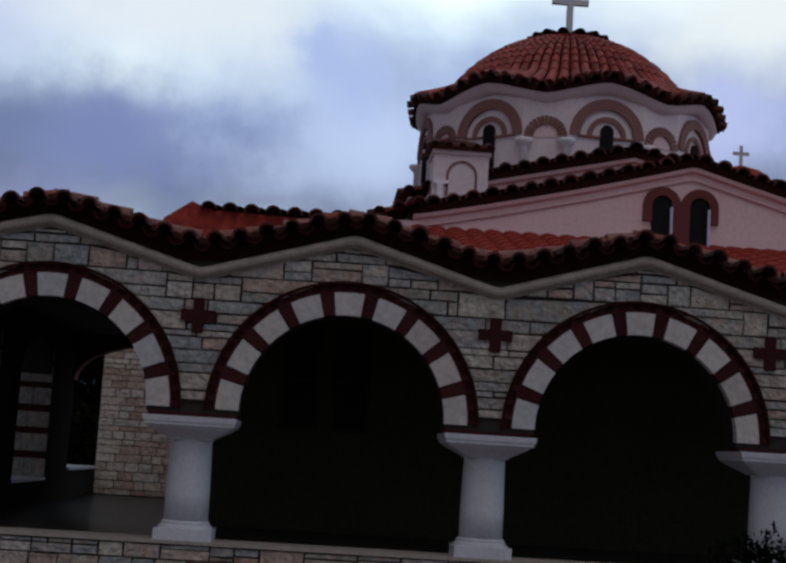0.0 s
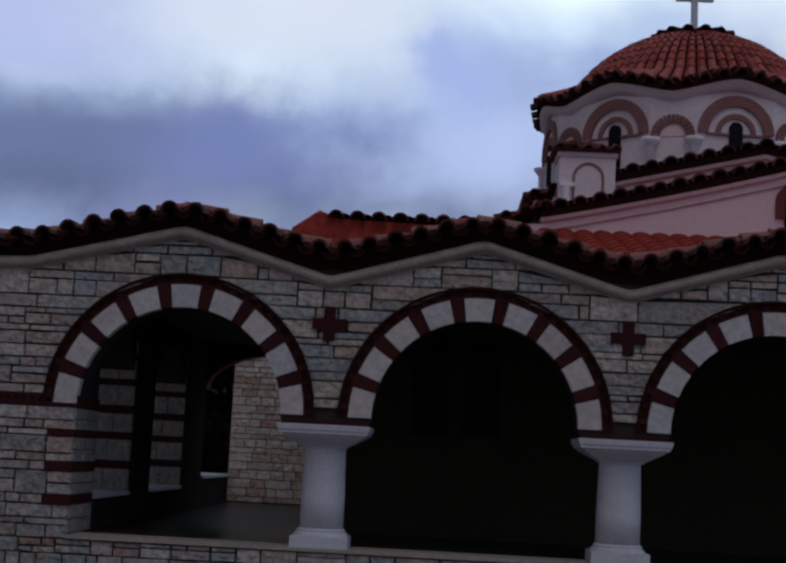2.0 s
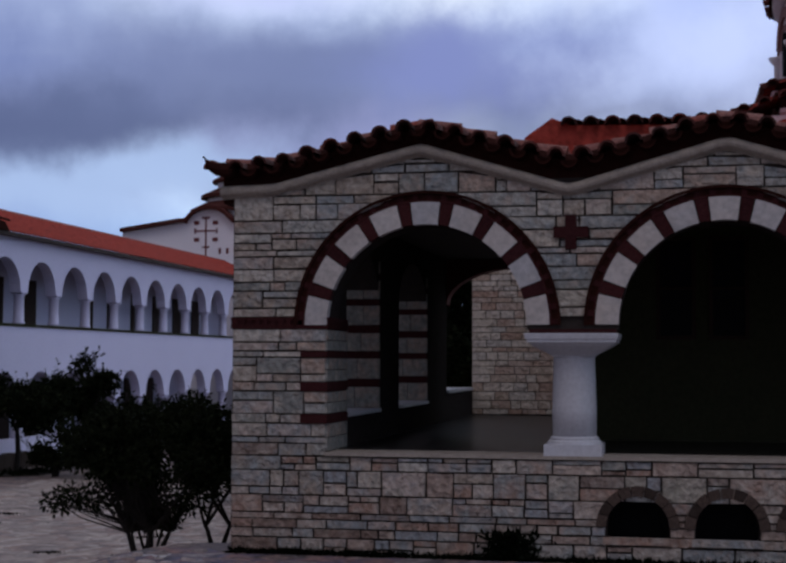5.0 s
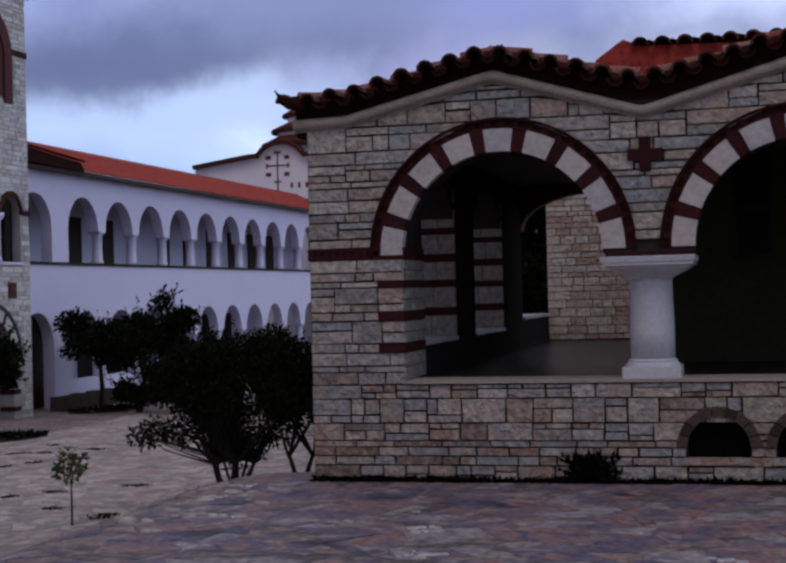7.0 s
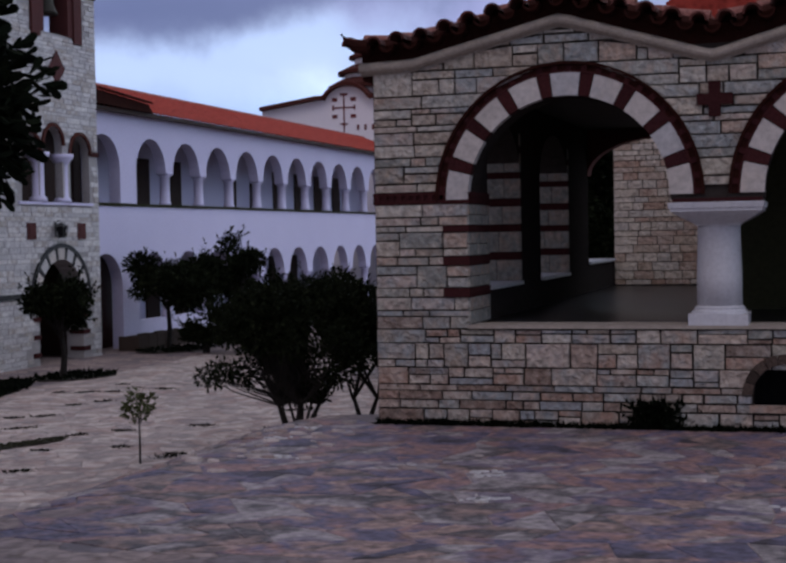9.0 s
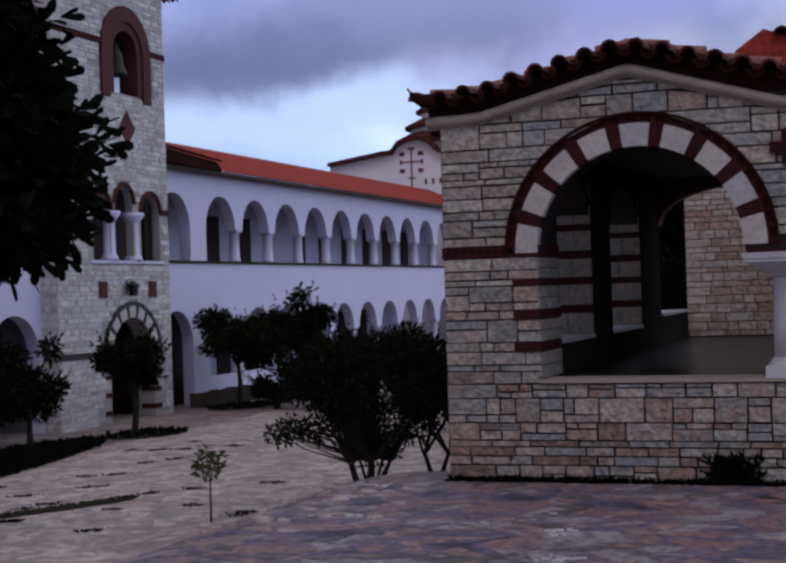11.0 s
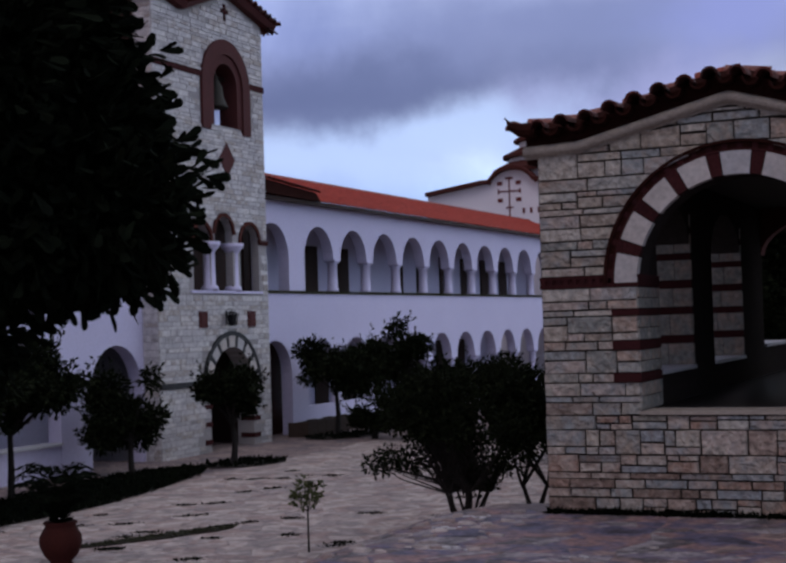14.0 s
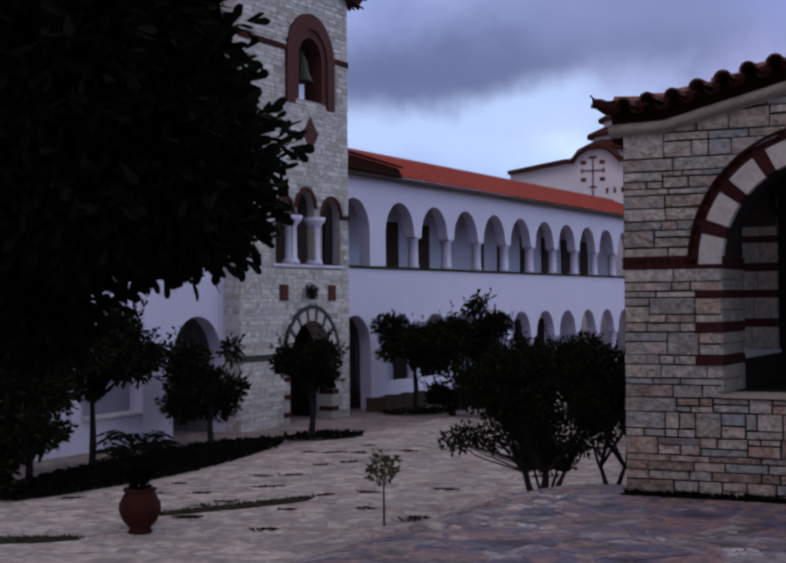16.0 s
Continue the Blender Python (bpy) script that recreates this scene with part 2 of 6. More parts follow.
M = {
    "stone": material("stone", STONES, 0.85, 7, 17, 1.0, "object", amount=0.24, wear=0.42),
    "stone_rest": material("stone_rest", STONES, 0.85, 7, 17, 1.0, "island", amount=0.24, wear=0.42),
    "stone_low": material("stone_low", LOW_STONES, 0.85, 7, 17, 1.0, "object", amount=0.24, wear=0.42),
    "stone_low_rest": material("stone_low_rest", LOW_STONES, 0.85, 7, 17, 1.0, "island", amount=0.24, wear=0.42),
    # buff stones, made paler to carry the daylight on the gallery's end wall
    "buff_stone": material("buff_stone", BUFF, 0.85, 7, 17, 1.0, "object", amount=0.24, wear=0.35),
    "mortar": material("mortar", [(0.03, 0.025, 0.022), (0.06, 0.05, 0.045)], 1.0, 10, 60, 0.4, spec=0.0),
    "voussoir": material("voussoir", [(0.46, 0.41, 0.37), (0.58, 0.53, 0.49), (0.48, 0.47, 0.47), (0.56, 0.49, 0.43)], 0.7, 5, 18, 0.3, "object"),
    "brick": material("brick", [(0.045, 0.013, 0.014), (0.075, 0.021, 0.021), (0.05, 0.016, 0.018)], 0.9, 9, 60, 0.4, "object", wear=0.5, spec=0.08),
    "brick_rest": material("brick_rest", [(0.04, 0.012, 0.013), (0.068, 0.019, 0.019), (0.034, 0.011, 0.012)], 0.9, 9, 60, 0.4, "island", wear=0.5, spec=0.08),
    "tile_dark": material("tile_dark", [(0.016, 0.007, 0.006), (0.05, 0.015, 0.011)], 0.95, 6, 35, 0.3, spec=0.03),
    "tile_mid": material("tile_mid", [(0.045, 0.018, 0.015), (0.11, 0.03, 0.022)], 0.9, 8, 35, 0.3, spec=0.1),
    "pale_mortar": material("pale_mortar", [(0.30, 0.285, 0.28), (0.42, 0.40, 0.39)], 0.95, 5, 40, 0.4),
    "moulding": material("moulding", [(0.30, 0.26, 0.215), (0.45, 0.385, 0.32)], 0.85, 4, 30, 0.25),
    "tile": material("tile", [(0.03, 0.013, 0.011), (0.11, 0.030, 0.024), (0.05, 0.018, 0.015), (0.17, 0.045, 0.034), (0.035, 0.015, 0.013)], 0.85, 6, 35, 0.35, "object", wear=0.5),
    "tile_rest": material("tile_rest", [(0.13, 0.025, 0.018), (0.36, 0.050, 0.032), (0.22, 0.036, 0.024)], 0.9, 3, 30, 0.35, wear=0.4, spec=0.1),
    "tile_worn": material("tile_worn", [(0.15, 0.045, 0.036), (0.36, 0.17, 0.14), (0.24, 0.075, 0.058), (0.42, 0.11, 0.08)], 0.85, 6, 35, 0.35, "object", wear=0.5, spec=0.15),
    "tile_dome": material("tile_dome", [(0.20, 0.034, 0.024), (0.46, 0.075, 0.050), (0.30, 0.046, 0.032), (0.52, 0.12, 0.09)], 0.6, 5, 30, 0.3, "island", amount=0.3, wear=0.45, spec=0.35),
    "tile_flat": material("tile_flat", [(0.26, 0.038, 0.027), (0.46, 0.075, 0.052), (0.34, 0.05, 0.035)], 0.85, 4.0, 9, 0.3, wear=0.55, spec=0.08),
    "marble": material("marble", [(0.46, 0.46, 0.49), (0.60, 0.60, 0.62), (0.52, 0.52, 0.56)], 0.45, 3, 25, 0.1, wear=0.15, spec=0.5),
    "white": material("white_plaster", [(0.59, 0.565, 0.745), (0.66, 0.635, 0.81)], 0.85, 0.7, 15, 0.15, wear=0.1),
    "pink": material("pink_plaster", [(0.76, 0.52, 0.52), (0.84, 0.61, 0.60)], 0.85, 0.9, 18, 0.15, wear=0.12),
    "pale_pink": material("pale_pink_plaster", [(0.74, 0.62, 0.63), (0.82, 0.71, 0.71)], 0.85, 1.2, 18, 0.15, wear=0.12),
    "red_paint": material("red_paint", [(0.135, 0.033, 0.031), (0.185, 0.048, 0.044)], 0.85, 3, 30, 0.2, wear=0.2),
    # near black: porch shade put into the wall colour; the sill line reuses it
    "dim_plaster": material("dim_plaster", [(0.034, 0.037, 0.019), (0.054, 0.054, 0.031)], 0.95, 1.2, 20, 0.15, spec=0.05),
    "ceiling": material("dark_ceiling", [(0.045, 0.035, 0.028), (0.07, 0.055, 0.045)], 0.8, 2, 25, 0.2),
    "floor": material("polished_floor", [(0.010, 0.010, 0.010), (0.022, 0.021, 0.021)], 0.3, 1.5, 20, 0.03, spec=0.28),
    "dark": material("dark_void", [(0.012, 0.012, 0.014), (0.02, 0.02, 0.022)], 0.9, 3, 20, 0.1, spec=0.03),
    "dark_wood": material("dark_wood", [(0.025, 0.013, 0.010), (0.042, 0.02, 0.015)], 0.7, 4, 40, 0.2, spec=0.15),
    "door_red": material("door_red", [(0.035, 0.010, 0.009), (0.06, 0.016, 0.014)], 0.6, 4, 30, 0.2, spec=0.2),
    "arch_brown": material("arch_brown", [(0.22, 0.10, 0.09), (0.31, 0.15, 0.135)], 0.85, 3, 30, 0.2, wear=0.2),
    "tower_red": material("tower_red", [(0.062, 0.016, 0.016), (0.095, 0.024, 0.022)], 0.85, 3, 30, 0.2, wear=0.25),
    "far_white": material("far_white_plaster", [(0.80, 0.76, 0.79), (0.86, 0.82, 0.84)], 0.85, 0.8, 12, 0.1, wear=0.08),
    "iron": material("iron", [(0.015, 0.015, 0.016), (0.03, 0.03, 0.03)], 0.6, 6, 40, 0.1, metal=0.1),
    "bronze": material("bronze", [(0.02, 0.018, 0.015), (0.04, 0.035, 0.026)], 0.5, 6, 40, 0.1, metal=0.6),
    "ashlar": material("pale_stone", PALE, 0.85, 5, 16, 0.6, "island", amount=0.7, wear=0.3),
    "ashlar_piece": material("pale_stone_piece", PALE, 0.85, 5, 16, 0.6, "object", amount=0.7, wear=0.3),
    "vent_stone": material("vent_stone", [(0.05, 0.036, 0.029), (0.11, 0.078, 0.062)], 0.9, 8, 40, 0.5, "island", wear=0.4, spec=0.1),
    "bark": material("bark", [(0.010, 0.008, 0.007), (0.026, 0.021, 0.017)], 0.9, 12, 60, 0.6),
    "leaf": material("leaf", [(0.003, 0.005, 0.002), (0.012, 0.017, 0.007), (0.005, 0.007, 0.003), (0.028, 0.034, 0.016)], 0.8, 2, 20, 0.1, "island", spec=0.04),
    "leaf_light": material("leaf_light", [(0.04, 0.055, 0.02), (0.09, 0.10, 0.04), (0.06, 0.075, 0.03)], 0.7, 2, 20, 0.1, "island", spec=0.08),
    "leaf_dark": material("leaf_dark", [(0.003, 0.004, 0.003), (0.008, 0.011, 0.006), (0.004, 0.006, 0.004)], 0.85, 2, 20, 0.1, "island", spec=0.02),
    "grass": material("grass", [(0.03, 0.034, 0.02), (0.07, 0.072, 0.045), (0.045, 0.05, 0.03)], 0.85, 2, 20, 0.1, "island", spec=0.05),
    # plaster greyed so that its colour carries the shade of the tower passage
    "shaded_plaster": material("shaded_plaster", [(0.13, 0.13, 0.14), (0.19, 0.185, 0.195)], 0.9, 1.2, 18, 0.15, wear=0.2),
    "soil": material("soil", [(0.018, 0.015, 0.012), (0.04, 0.032, 0.025)], 0.95, 5, 40, 0.6),
    "terracotta": material("terracotta", [(0.04, 0.011, 0.009), (0.065, 0.017, 0.013)], 0.8, 6, 40, 0.2, spec=0.08),
    "glass": material("glass_dark", [(0.015, 0.017, 0.02), (0.025, 0.028, 0.03)], 0.1, 2, 10, 0.02, spec=0.5),
    "flag_rest": material("flagstone_rest", TERRACE, 0.7, 2.4, 14, 0.8, "island", amount=0.8, wear=0.6),
    "flag": material("flagstone", TERRACE, 0.7, 2.4, 14, 0.8, "object", amount=0.8, wear=0.6),
    "court_rest": material("courtyard_stone_rest", COURT, 0.8, 1.5, 9, 0.6, "island", amount=1.2, wear=0.35),
    "court": material("courtyard_stone", COURT, 0.8, 1.5, 9, 0.6, "object", amount=1.2, wear=0.35),
}


# ---- mesh helpers ----
def to_mesh(name, bm, mat, smooth=False):
    me = bpy.data.meshes.new(name)
    bmesh.ops.recalc_face_normals(bm, faces=bm.faces)
    bm.to_mesh(me)
    bm.free()
    me.materials.append(M[mat])
    if smooth:
        for p in me.polygons:
            p.use_smooth = True
    return me


def part(name, bm, mat, parent, label="", smooth=False):
    me = bm if isinstance(bm, bpy.types.Mesh) else to_mesh(name, bm, mat, smooth)
    ob = new(name, me)
    ob.parent = parent
    if label:
        tagged(ob, label)
    return ob


def thing(name, at, label, category, group="", kind=""):
    ob = new(name)
    ob.matrix_world = at if isinstance(at, Matrix) else Matrix.Translation(at)
    return tagged(ob, label, category, group, kind)


def box(bm, x0, x1, y0, y1, z0, z1):
    v = [bm.verts.new(c) for c in ((x0, y0, z0), (x1, y0, z0), (x1, y1, z0), (x0, y1, z0), (x0, y0, z1), (x1, y0, z1), (x1, y1, z1), (x0, y1, z1))]
    for f in ((0, 1, 2, 3), (4, 5, 6, 7), (0, 1, 5, 4), (1, 2, 6, 5), (2, 3, 7, 6), (3, 0, 4, 7)):
        bm.faces.new([v[i] for i in f])


def prism(bm, pts, a, b, f):
    """Extrudes the 2D polygon pts between depths a and b; f(u, w, d) gives the place."""
    p = [bm.verts.new(f(u, w, a)) for u, w in pts]
    q = [bm.verts.new(f(u, w, b)) for u, w in pts]
    bm.faces.new(p)
    bm.faces.new(q)
    for i in range(len(pts)):
        j = (i + 1) % len(pts)
        bm.faces.new((p[i], p[j], q[j], q[i]))


def XZ(u, w, d):
    return (u, d, w)


def YZ(u, w, d):
    return (d, u, w)


def wedge(bm, c, zc, r0, r1, a0, a1, d0, d1, f=XZ, n=3):
    """A piece of an arch ring between two angles (degrees, 0 on the +u side)."""
    angles = [radians(a0 + (a1 - a0) * i / n) for i in range(n + 1)]
    pts = [(c + r0 * math.cos(a), zc + r0 * math.sin(a)) for a in angles]
    pts += [(c + r1 * math.cos(a), zc + r1 * math.sin(a)) for a in reversed(angles)]
    prism(bm, pts, d0, d1, f)


def lathe(bm, profile, at=(0, 0, 0), n=28):
    rings = []
    for rad, z in profile:
        rings.append([bm.verts.new((at[0] + rad * math.cos(2 * math.pi * i / n), at[1] + rad * math.sin(2 * math.pi * i / n), at[2] + z)) for i in range(n)])
    for a, b in zip(rings, rings[1:]):
        for i in range(n):
            bm.faces.new((a[i], a[(i + 1) % n], b[(i + 1) % n], b[i]))
    bm.faces.new(rings[0])
    bm.faces.new(rings[-1])


def square_lathe(bm, profile, at):
    rings = [[bm.verts.new((at[0] + sx * h, at[1] + sy * h, at[2] + z)) for sx, sy in ((-1, -1), (1, -1), (1, 1), (-1, 1))] for h, z in profile]
    for a, b in zip(rings, rings[1:]):
        for i in range(4):
            bm.faces.new((a[i], a[(i + 1) % 4], b[(i + 1) % 4], b[i]))
    bm.faces.new(rings[0])
    bm.faces.new(rings[-1])


def strip_wall(bm, us, low, top, d0, d1, f=XZ):
    """A wall as upright strips between the curves low(u) and top(u), in one skin."""
    made, before = [], None
    for a, b in zip(us, us[1:]):
        m0, m1 = a + 1e-5, b - 1e-5
        la, lb, ta, tb = low(m0), low(m1), top(m0), top(m1)
        quads = []
        for d in (d0, d1):
            quads.append(((a, la, d), (b, lb, d), (b, tb, d), (a, ta, d)))
        quads.append(((a, la, d0), (b, lb, d0), (b, lb, d1), (a, la, d1)))
        quads.append(((a, ta, d0), (b, tb, d0), (b, tb, d1), (a, ta, d1)))
        if before is None:
            quads.append(((a, la, d0), (a, ta, d0), (a, ta, d1), (a, la, d1)))
        elif abs(before - la) > 0.002:
            quads.append(((a, la, d0), (a, before, d0), (a, before, d1), (a, la, d1)))
        before = lb
        for q in quads:
            vs = [bm.verts.new(f(*p)) for p in q]
            made += vs
            bm.faces.new(vs)
    b = us[-1]
    vs = [bm.verts.new(f(*p)) for p in ((b, lb, d0), (b, tb, d0), (b, tb, d1), (b, lb, d1))]
    bm.faces.new(vs)
    bmesh.ops.remove_doubles(bm, verts=made + vs, dist=0.0002)


def tube(bm, pts, radii, n=7):
    rings = []
    for i, p in enumerate(pts):
        p = Vector(p)
        d = (Vector(pts[min(i + 1, len(pts) - 1)]) - Vector(pts[max(i - 1, 0)])).normalized()
        s = d.orthogonal().normalized()
        t = d.cross(s)
        rings.append([bm.verts.new(p + radii[i] * (s * math.cos(2 * math.pi * k / n) + t * math.sin(2 * math.pi * k / n))) for k in range(n)])
    for a, b in zip(rings, rings[1:]):
        for k in range(n):
            bm.faces.new((a[k], a[(k + 1) % n], b[(k + 1) % n], b[k]))
    bm.faces.new(rings[0])
    bm.faces.new(rings[-1])


def stone_piece(bm, p00, p10, p11, p01, d, proud, f=XZ, inset=0.010):
    """One worked stone: corners (u, w) on the wall at depth d, standing proud towards the viewer (negative d)."""
    c = (sum(p[0] for p in (p00, p10, p11, p01)) / 4, sum(p[1] for p in (p00, p10, p11, p01)) / 4)

    def pulled(p, k):
        dx, dz = c[0] - p[0], c[1] - p[1]
        ln = max(1e-4, math.hypot(dx, dz))
        return (p[0] + dx / ln * min(k, ln * 0.6), p[1] + dz / ln * min(k, ln * 0.6))

    back = [bm.verts.new(f(*p, d + 0.01 * (1 if proud > 0 else -1))) for p in (p00, p10, p11, p01)]
    side = [bm.verts.new(f(*p, d - proud * 0.6)) for p in (p00, p10, p11, p01)]
    face = [bm.verts.new(f(*pulled(p, inset), d - proud * random.uniform(0.85, 1.15))) for p in (p00, p10, p11, p01)]
    for a, b in ((back, side), (side, face)):
        for i in range(4):
            bm.faces.new((a[i], a[(i + 1) % 4], b[(i + 1) % 4], b[i]))
    bm.faces.new(face)


def leaf_quads(bm, places, size, spread=0.5, long=2.0, blunt=False):
    """Many small leaves round the given places, pointed or with a round broad end."""
    for p, out in places:
        d = (out + Vector((random.gauss(0, spread), random.gauss(0, spread), random.gauss(0, spread) - 0.15))).normalized()
        s = d.orthogonal().normalized()
        s = (Matrix.Rotation(random.uniform(0, 6.28), 3, d) @ s)
        k = size * random.uniform(0.7, 1.25)
        nrm = d.cross(s)
        if blunt:
            w = s * k / long
            pts = [p - w * 0.10, p + d * k * 0.45 - w * 0.36, p + d * k * 0.80 - w * 0.50 - nrm * k * 0.08, p + d * k - w * 0.24 - nrm * k * 0.14,
                   p + d * k + w * 0.24 - nrm * k * 0.14, p + d * k * 0.80 + w * 0.50 - nrm * k * 0.08, p + d * k * 0.45 + w * 0.36, p + w * 0.10]
            bm.faces.new([bm.verts.new(q) for q in pts])
            continue
        a = bm.verts.new(p)
        b = bm.verts.new(p + d * k * 0.5 + s * k / long * 0.5)
        t = bm.verts.new(p + d * k - nrm * k * 0.12)
        c = bm.verts.new(p + d * k * 0.5 - s * k / long * 0.5)
        bm.faces.new((a, b, t, c))


def clump_places(centre, radii, n, shell=0.55):
    out = []
    for _ in range(n):
        d = Vector((random.gauss(0, 1), random.gauss(0, 1), random.gauss(0, 1))).normalized()
        q = random.uniform(shell, 1.0) * (1 + 0.16 * noise.noise(d * 2.3 + Vector(centre)))
        out.append((Vector(centre) + Vector((d.x * radii[0], d.y * radii[1], d.z * radii[2])) * q, d))
    return out


# ---- ground ----
def ground_z(x, y):
    """Paved terrace by the porch, falling to the lower courtyard."""
    edge = -4.55 + 0.10 * math.sin(y * 0.9) - 0.10 * max(0.0, -y - 2.5)
    k = min(1.0, max(0.0, (edge - x) / 2.6))
    k = k * k * (3 - 2 * k)
    if y > 0.6:
        k2 = min(1.0, max(0.0, (-3.75 - x) / 1.2))
        k = max(k, k2 * min(1.0, (y - 0.6) / 2.0))
    return -0.10 - 1.0 * k


def ground_sheet():
    bm = bmesh.new()
    xs = [-1500, -400, -120, -60, -40] + [-30 + 0.5 * i for i in range(96)] + [24, 40, 80, 300, 1500]
    ys = [-1500, -300, -80, -40] + [-24 + 0.5 * i for i in range(140)] + [52, 70, 120, 400, 1500]
    grid = [[bm.verts.new((x, y, ground_z(x, y))) for x in xs] for y in ys]
    for j in range(len(ys) - 1):
        for i in range(len(xs) - 1):
            bm.faces.new((grid[j][i], grid[j][i + 1], grid[j + 1][i + 1], grid[j + 1][i]))
    return bm


def paving_material():
    m = material("crazy_paving", [(0.16, 0.135, 0.135), (0.44, 0.38, 0.36)], 0.75, 1.3, 9, 0.4, wear=0.55)
    n, l = m.node_tree.nodes, m.node_tree.links
    b = n["Principled BSDF"]
    old = b.inputs["Base Color"].links[0].from_socket
    geo = n.new("ShaderNodeNewGeometry")
    warp = n.new("ShaderNodeTexNoise")
    warp.inputs["Scale"].default_value = 1.6
    l.new(geo.outputs["Position"], warp.inputs["Vector"])
    add = n.new("ShaderNodeMix")
    add.data_type, add.blend_type = "RGBA", "LINEAR_LIGHT"
    add.inputs[0].default_value = 0.35
    l.new(geo.outputs["Position"], add.inputs[6])
    l.new(warp.outputs["Color"], add.inputs[7])
    cells = n.new("ShaderNodeTexVoronoi")
    cells.inputs["Scale"].default_value = 2.4
    l.new(add.outputs[2], cells.inputs["Vector"])
    edge = n.new("ShaderNodeTexVoronoi")
    edge.feature = "DISTANCE_TO_EDGE"
    edge.inputs["Scale"].default_value = 2.4
    l.new(add.outputs[2], edge.inputs["Vector"])
    tint = n.new("ShaderNodeValToRGB")
    e = tint.color_ramp.elements
    e[0].color, e[1].color = (0.62, 0.60, 0.66, 1), (1.25, 1.12, 1.05, 1)
    e.new(0.5).color = (1.0, 0.86, 0.82, 1)
    sep = n.new("ShaderNodeSeparateColor")
    l.new(cells.outputs["Color"], sep.inputs["Color"])
    l.new(sep.outputs[0], tint.inputs["Fac"])
    mul = n.new("ShaderNodeMix")
    mul.data_type, mul.blend_type = "RGBA", "MULTIPLY"
    mul.inputs[0].default_value = 1.0
    l.new(old, mul.inputs[6])
    l.new(tint.outputs["Color"], mul.inputs[7])
    joint = n.new("ShaderNodeValToRGB")
    joint.color_ramp.elements[0].position, joint.color_ramp.elements[1].position = 0.015, 0.05
    joint.color_ramp.elements[0].color = (0.72, 0.68, 0.66, 1)
    l.new(edge.outputs["Distance"], joint.inputs["Fac"])
    mul2 = n.new("ShaderNodeMix")
    mul2.data_type, mul2.blend_type = "RGBA", "MULTIPLY"
    mul2.inputs[0].default_value = 1.0
    l.new(mul.outputs[2], mul2.inputs[6])
    l.new(joint.outputs["Color"], mul2.inputs[7])
    l.new(mul2.outputs[2], b.inputs["Base Color"])
    return m


M["paving"] = paving_material()
ground = tagged(new("ground", to_mesh("ground", ground_sheet(), "paving", True)), "irregular reddish grey stone paving of terrace and courtyard", "ground", kind="structure")

# ---- porch ----
CENTRES = (-1.55, 1.61, 4.77, 7.93)
SPRING, R_IN, R_STONE, R_OUT = 2.38, 1.10, 1.34, 1.46
COLUMNS = (0.03, 3.19, 6.35)
WEST, EAST = -3.72, 10.1
CORNICE = [(-3.95, 3.90), (-3.25, 3.92), (-1.60, 4.33), (0.0, 3.85), (1.64, 4.32), (3.2, 3.85), (4.82, 4.32), (6.4, 3.85), (7.95, 4.33), (9.5, 3.9), (10.3, 3.9)]


def along(profile, x):
    for (a, za), (b, zb) in zip(profile, profile[1:]):
        if a <= x <= b:
            k = (x - a) / (b - a)
            return za + (zb - za) * k
    return profile[0][1] if x < profile[0][0] else profile[-1][1]


def cornice_z(x):
    """The waving eaves line, with its turns a little rounded."""
    return (along(CORNICE, x - 0.07) + 2 * along(CORNICE, x) + along(CORNICE, x + 0.07)) / 4 - 0.04


ROOFLINE = [(x, z + 0.02 + (0.05 if z < 3.9 and 0 <= x < 9 else 0.0)) for x, z in CORNICE]


def roof_z(x):
    return (along(ROOFLINE, x - 0.2) + 2 * along(ROOFLINE, x) + along(ROOFLINE, x + 0.2)) / 4


def arch_low(x):
    for c in CENTRES:
        if abs(x - c) < R_IN:
            return SPRING + math.sqrt(R_IN ** 2 - (x - c) ** 2)
    if x < CENTRES[0] or x > CENTRES[-1]:
        return -0.3
    return SPRING - 0.05


porch = thing("church_porch", (0, 0, 0), "rubble stone church porch with striped arches and tiled eaves", "porch")
us = [WEST, -3.2]
for c in CENTRES:
    us += [c - R_IN * math.cos(math.pi * i / 22) for i in range(23)]
us += [9.5, EAST]
bm = bmesh.new()
strip_wall(bm, us, arch_low, lambda x: cornice_z(x), 0.0, 0.5)
VENTS = (0.70, 1.61, 2.52, 3.43)


def vent_low(x):
    for c in VENTS:
        if abs(x - c) < 0.32:
            return 0.27 + math.sqrt(0.32 ** 2 - (x - c) ** 2)
    return 0.13


us = [CENTRES[0] - R_IN]
for c in VENTS:
    us += [c - 0.32 * math.cos(math.pi * i / 12) for i in range(13)]
strip_wall(bm, us + [CENTRES[-1] + R_IN], vent_low, lambda x: 0.955, 0.0, 0.3)
box(bm, CENTRES[0] - R_IN, CENTRES[-1] + R_IN, 0.0, 0.3, -0.3, 0.13)
box(bm, WEST, CENTRES[0] - R_IN, 0.5, 0.96, -0.3, 3.7)
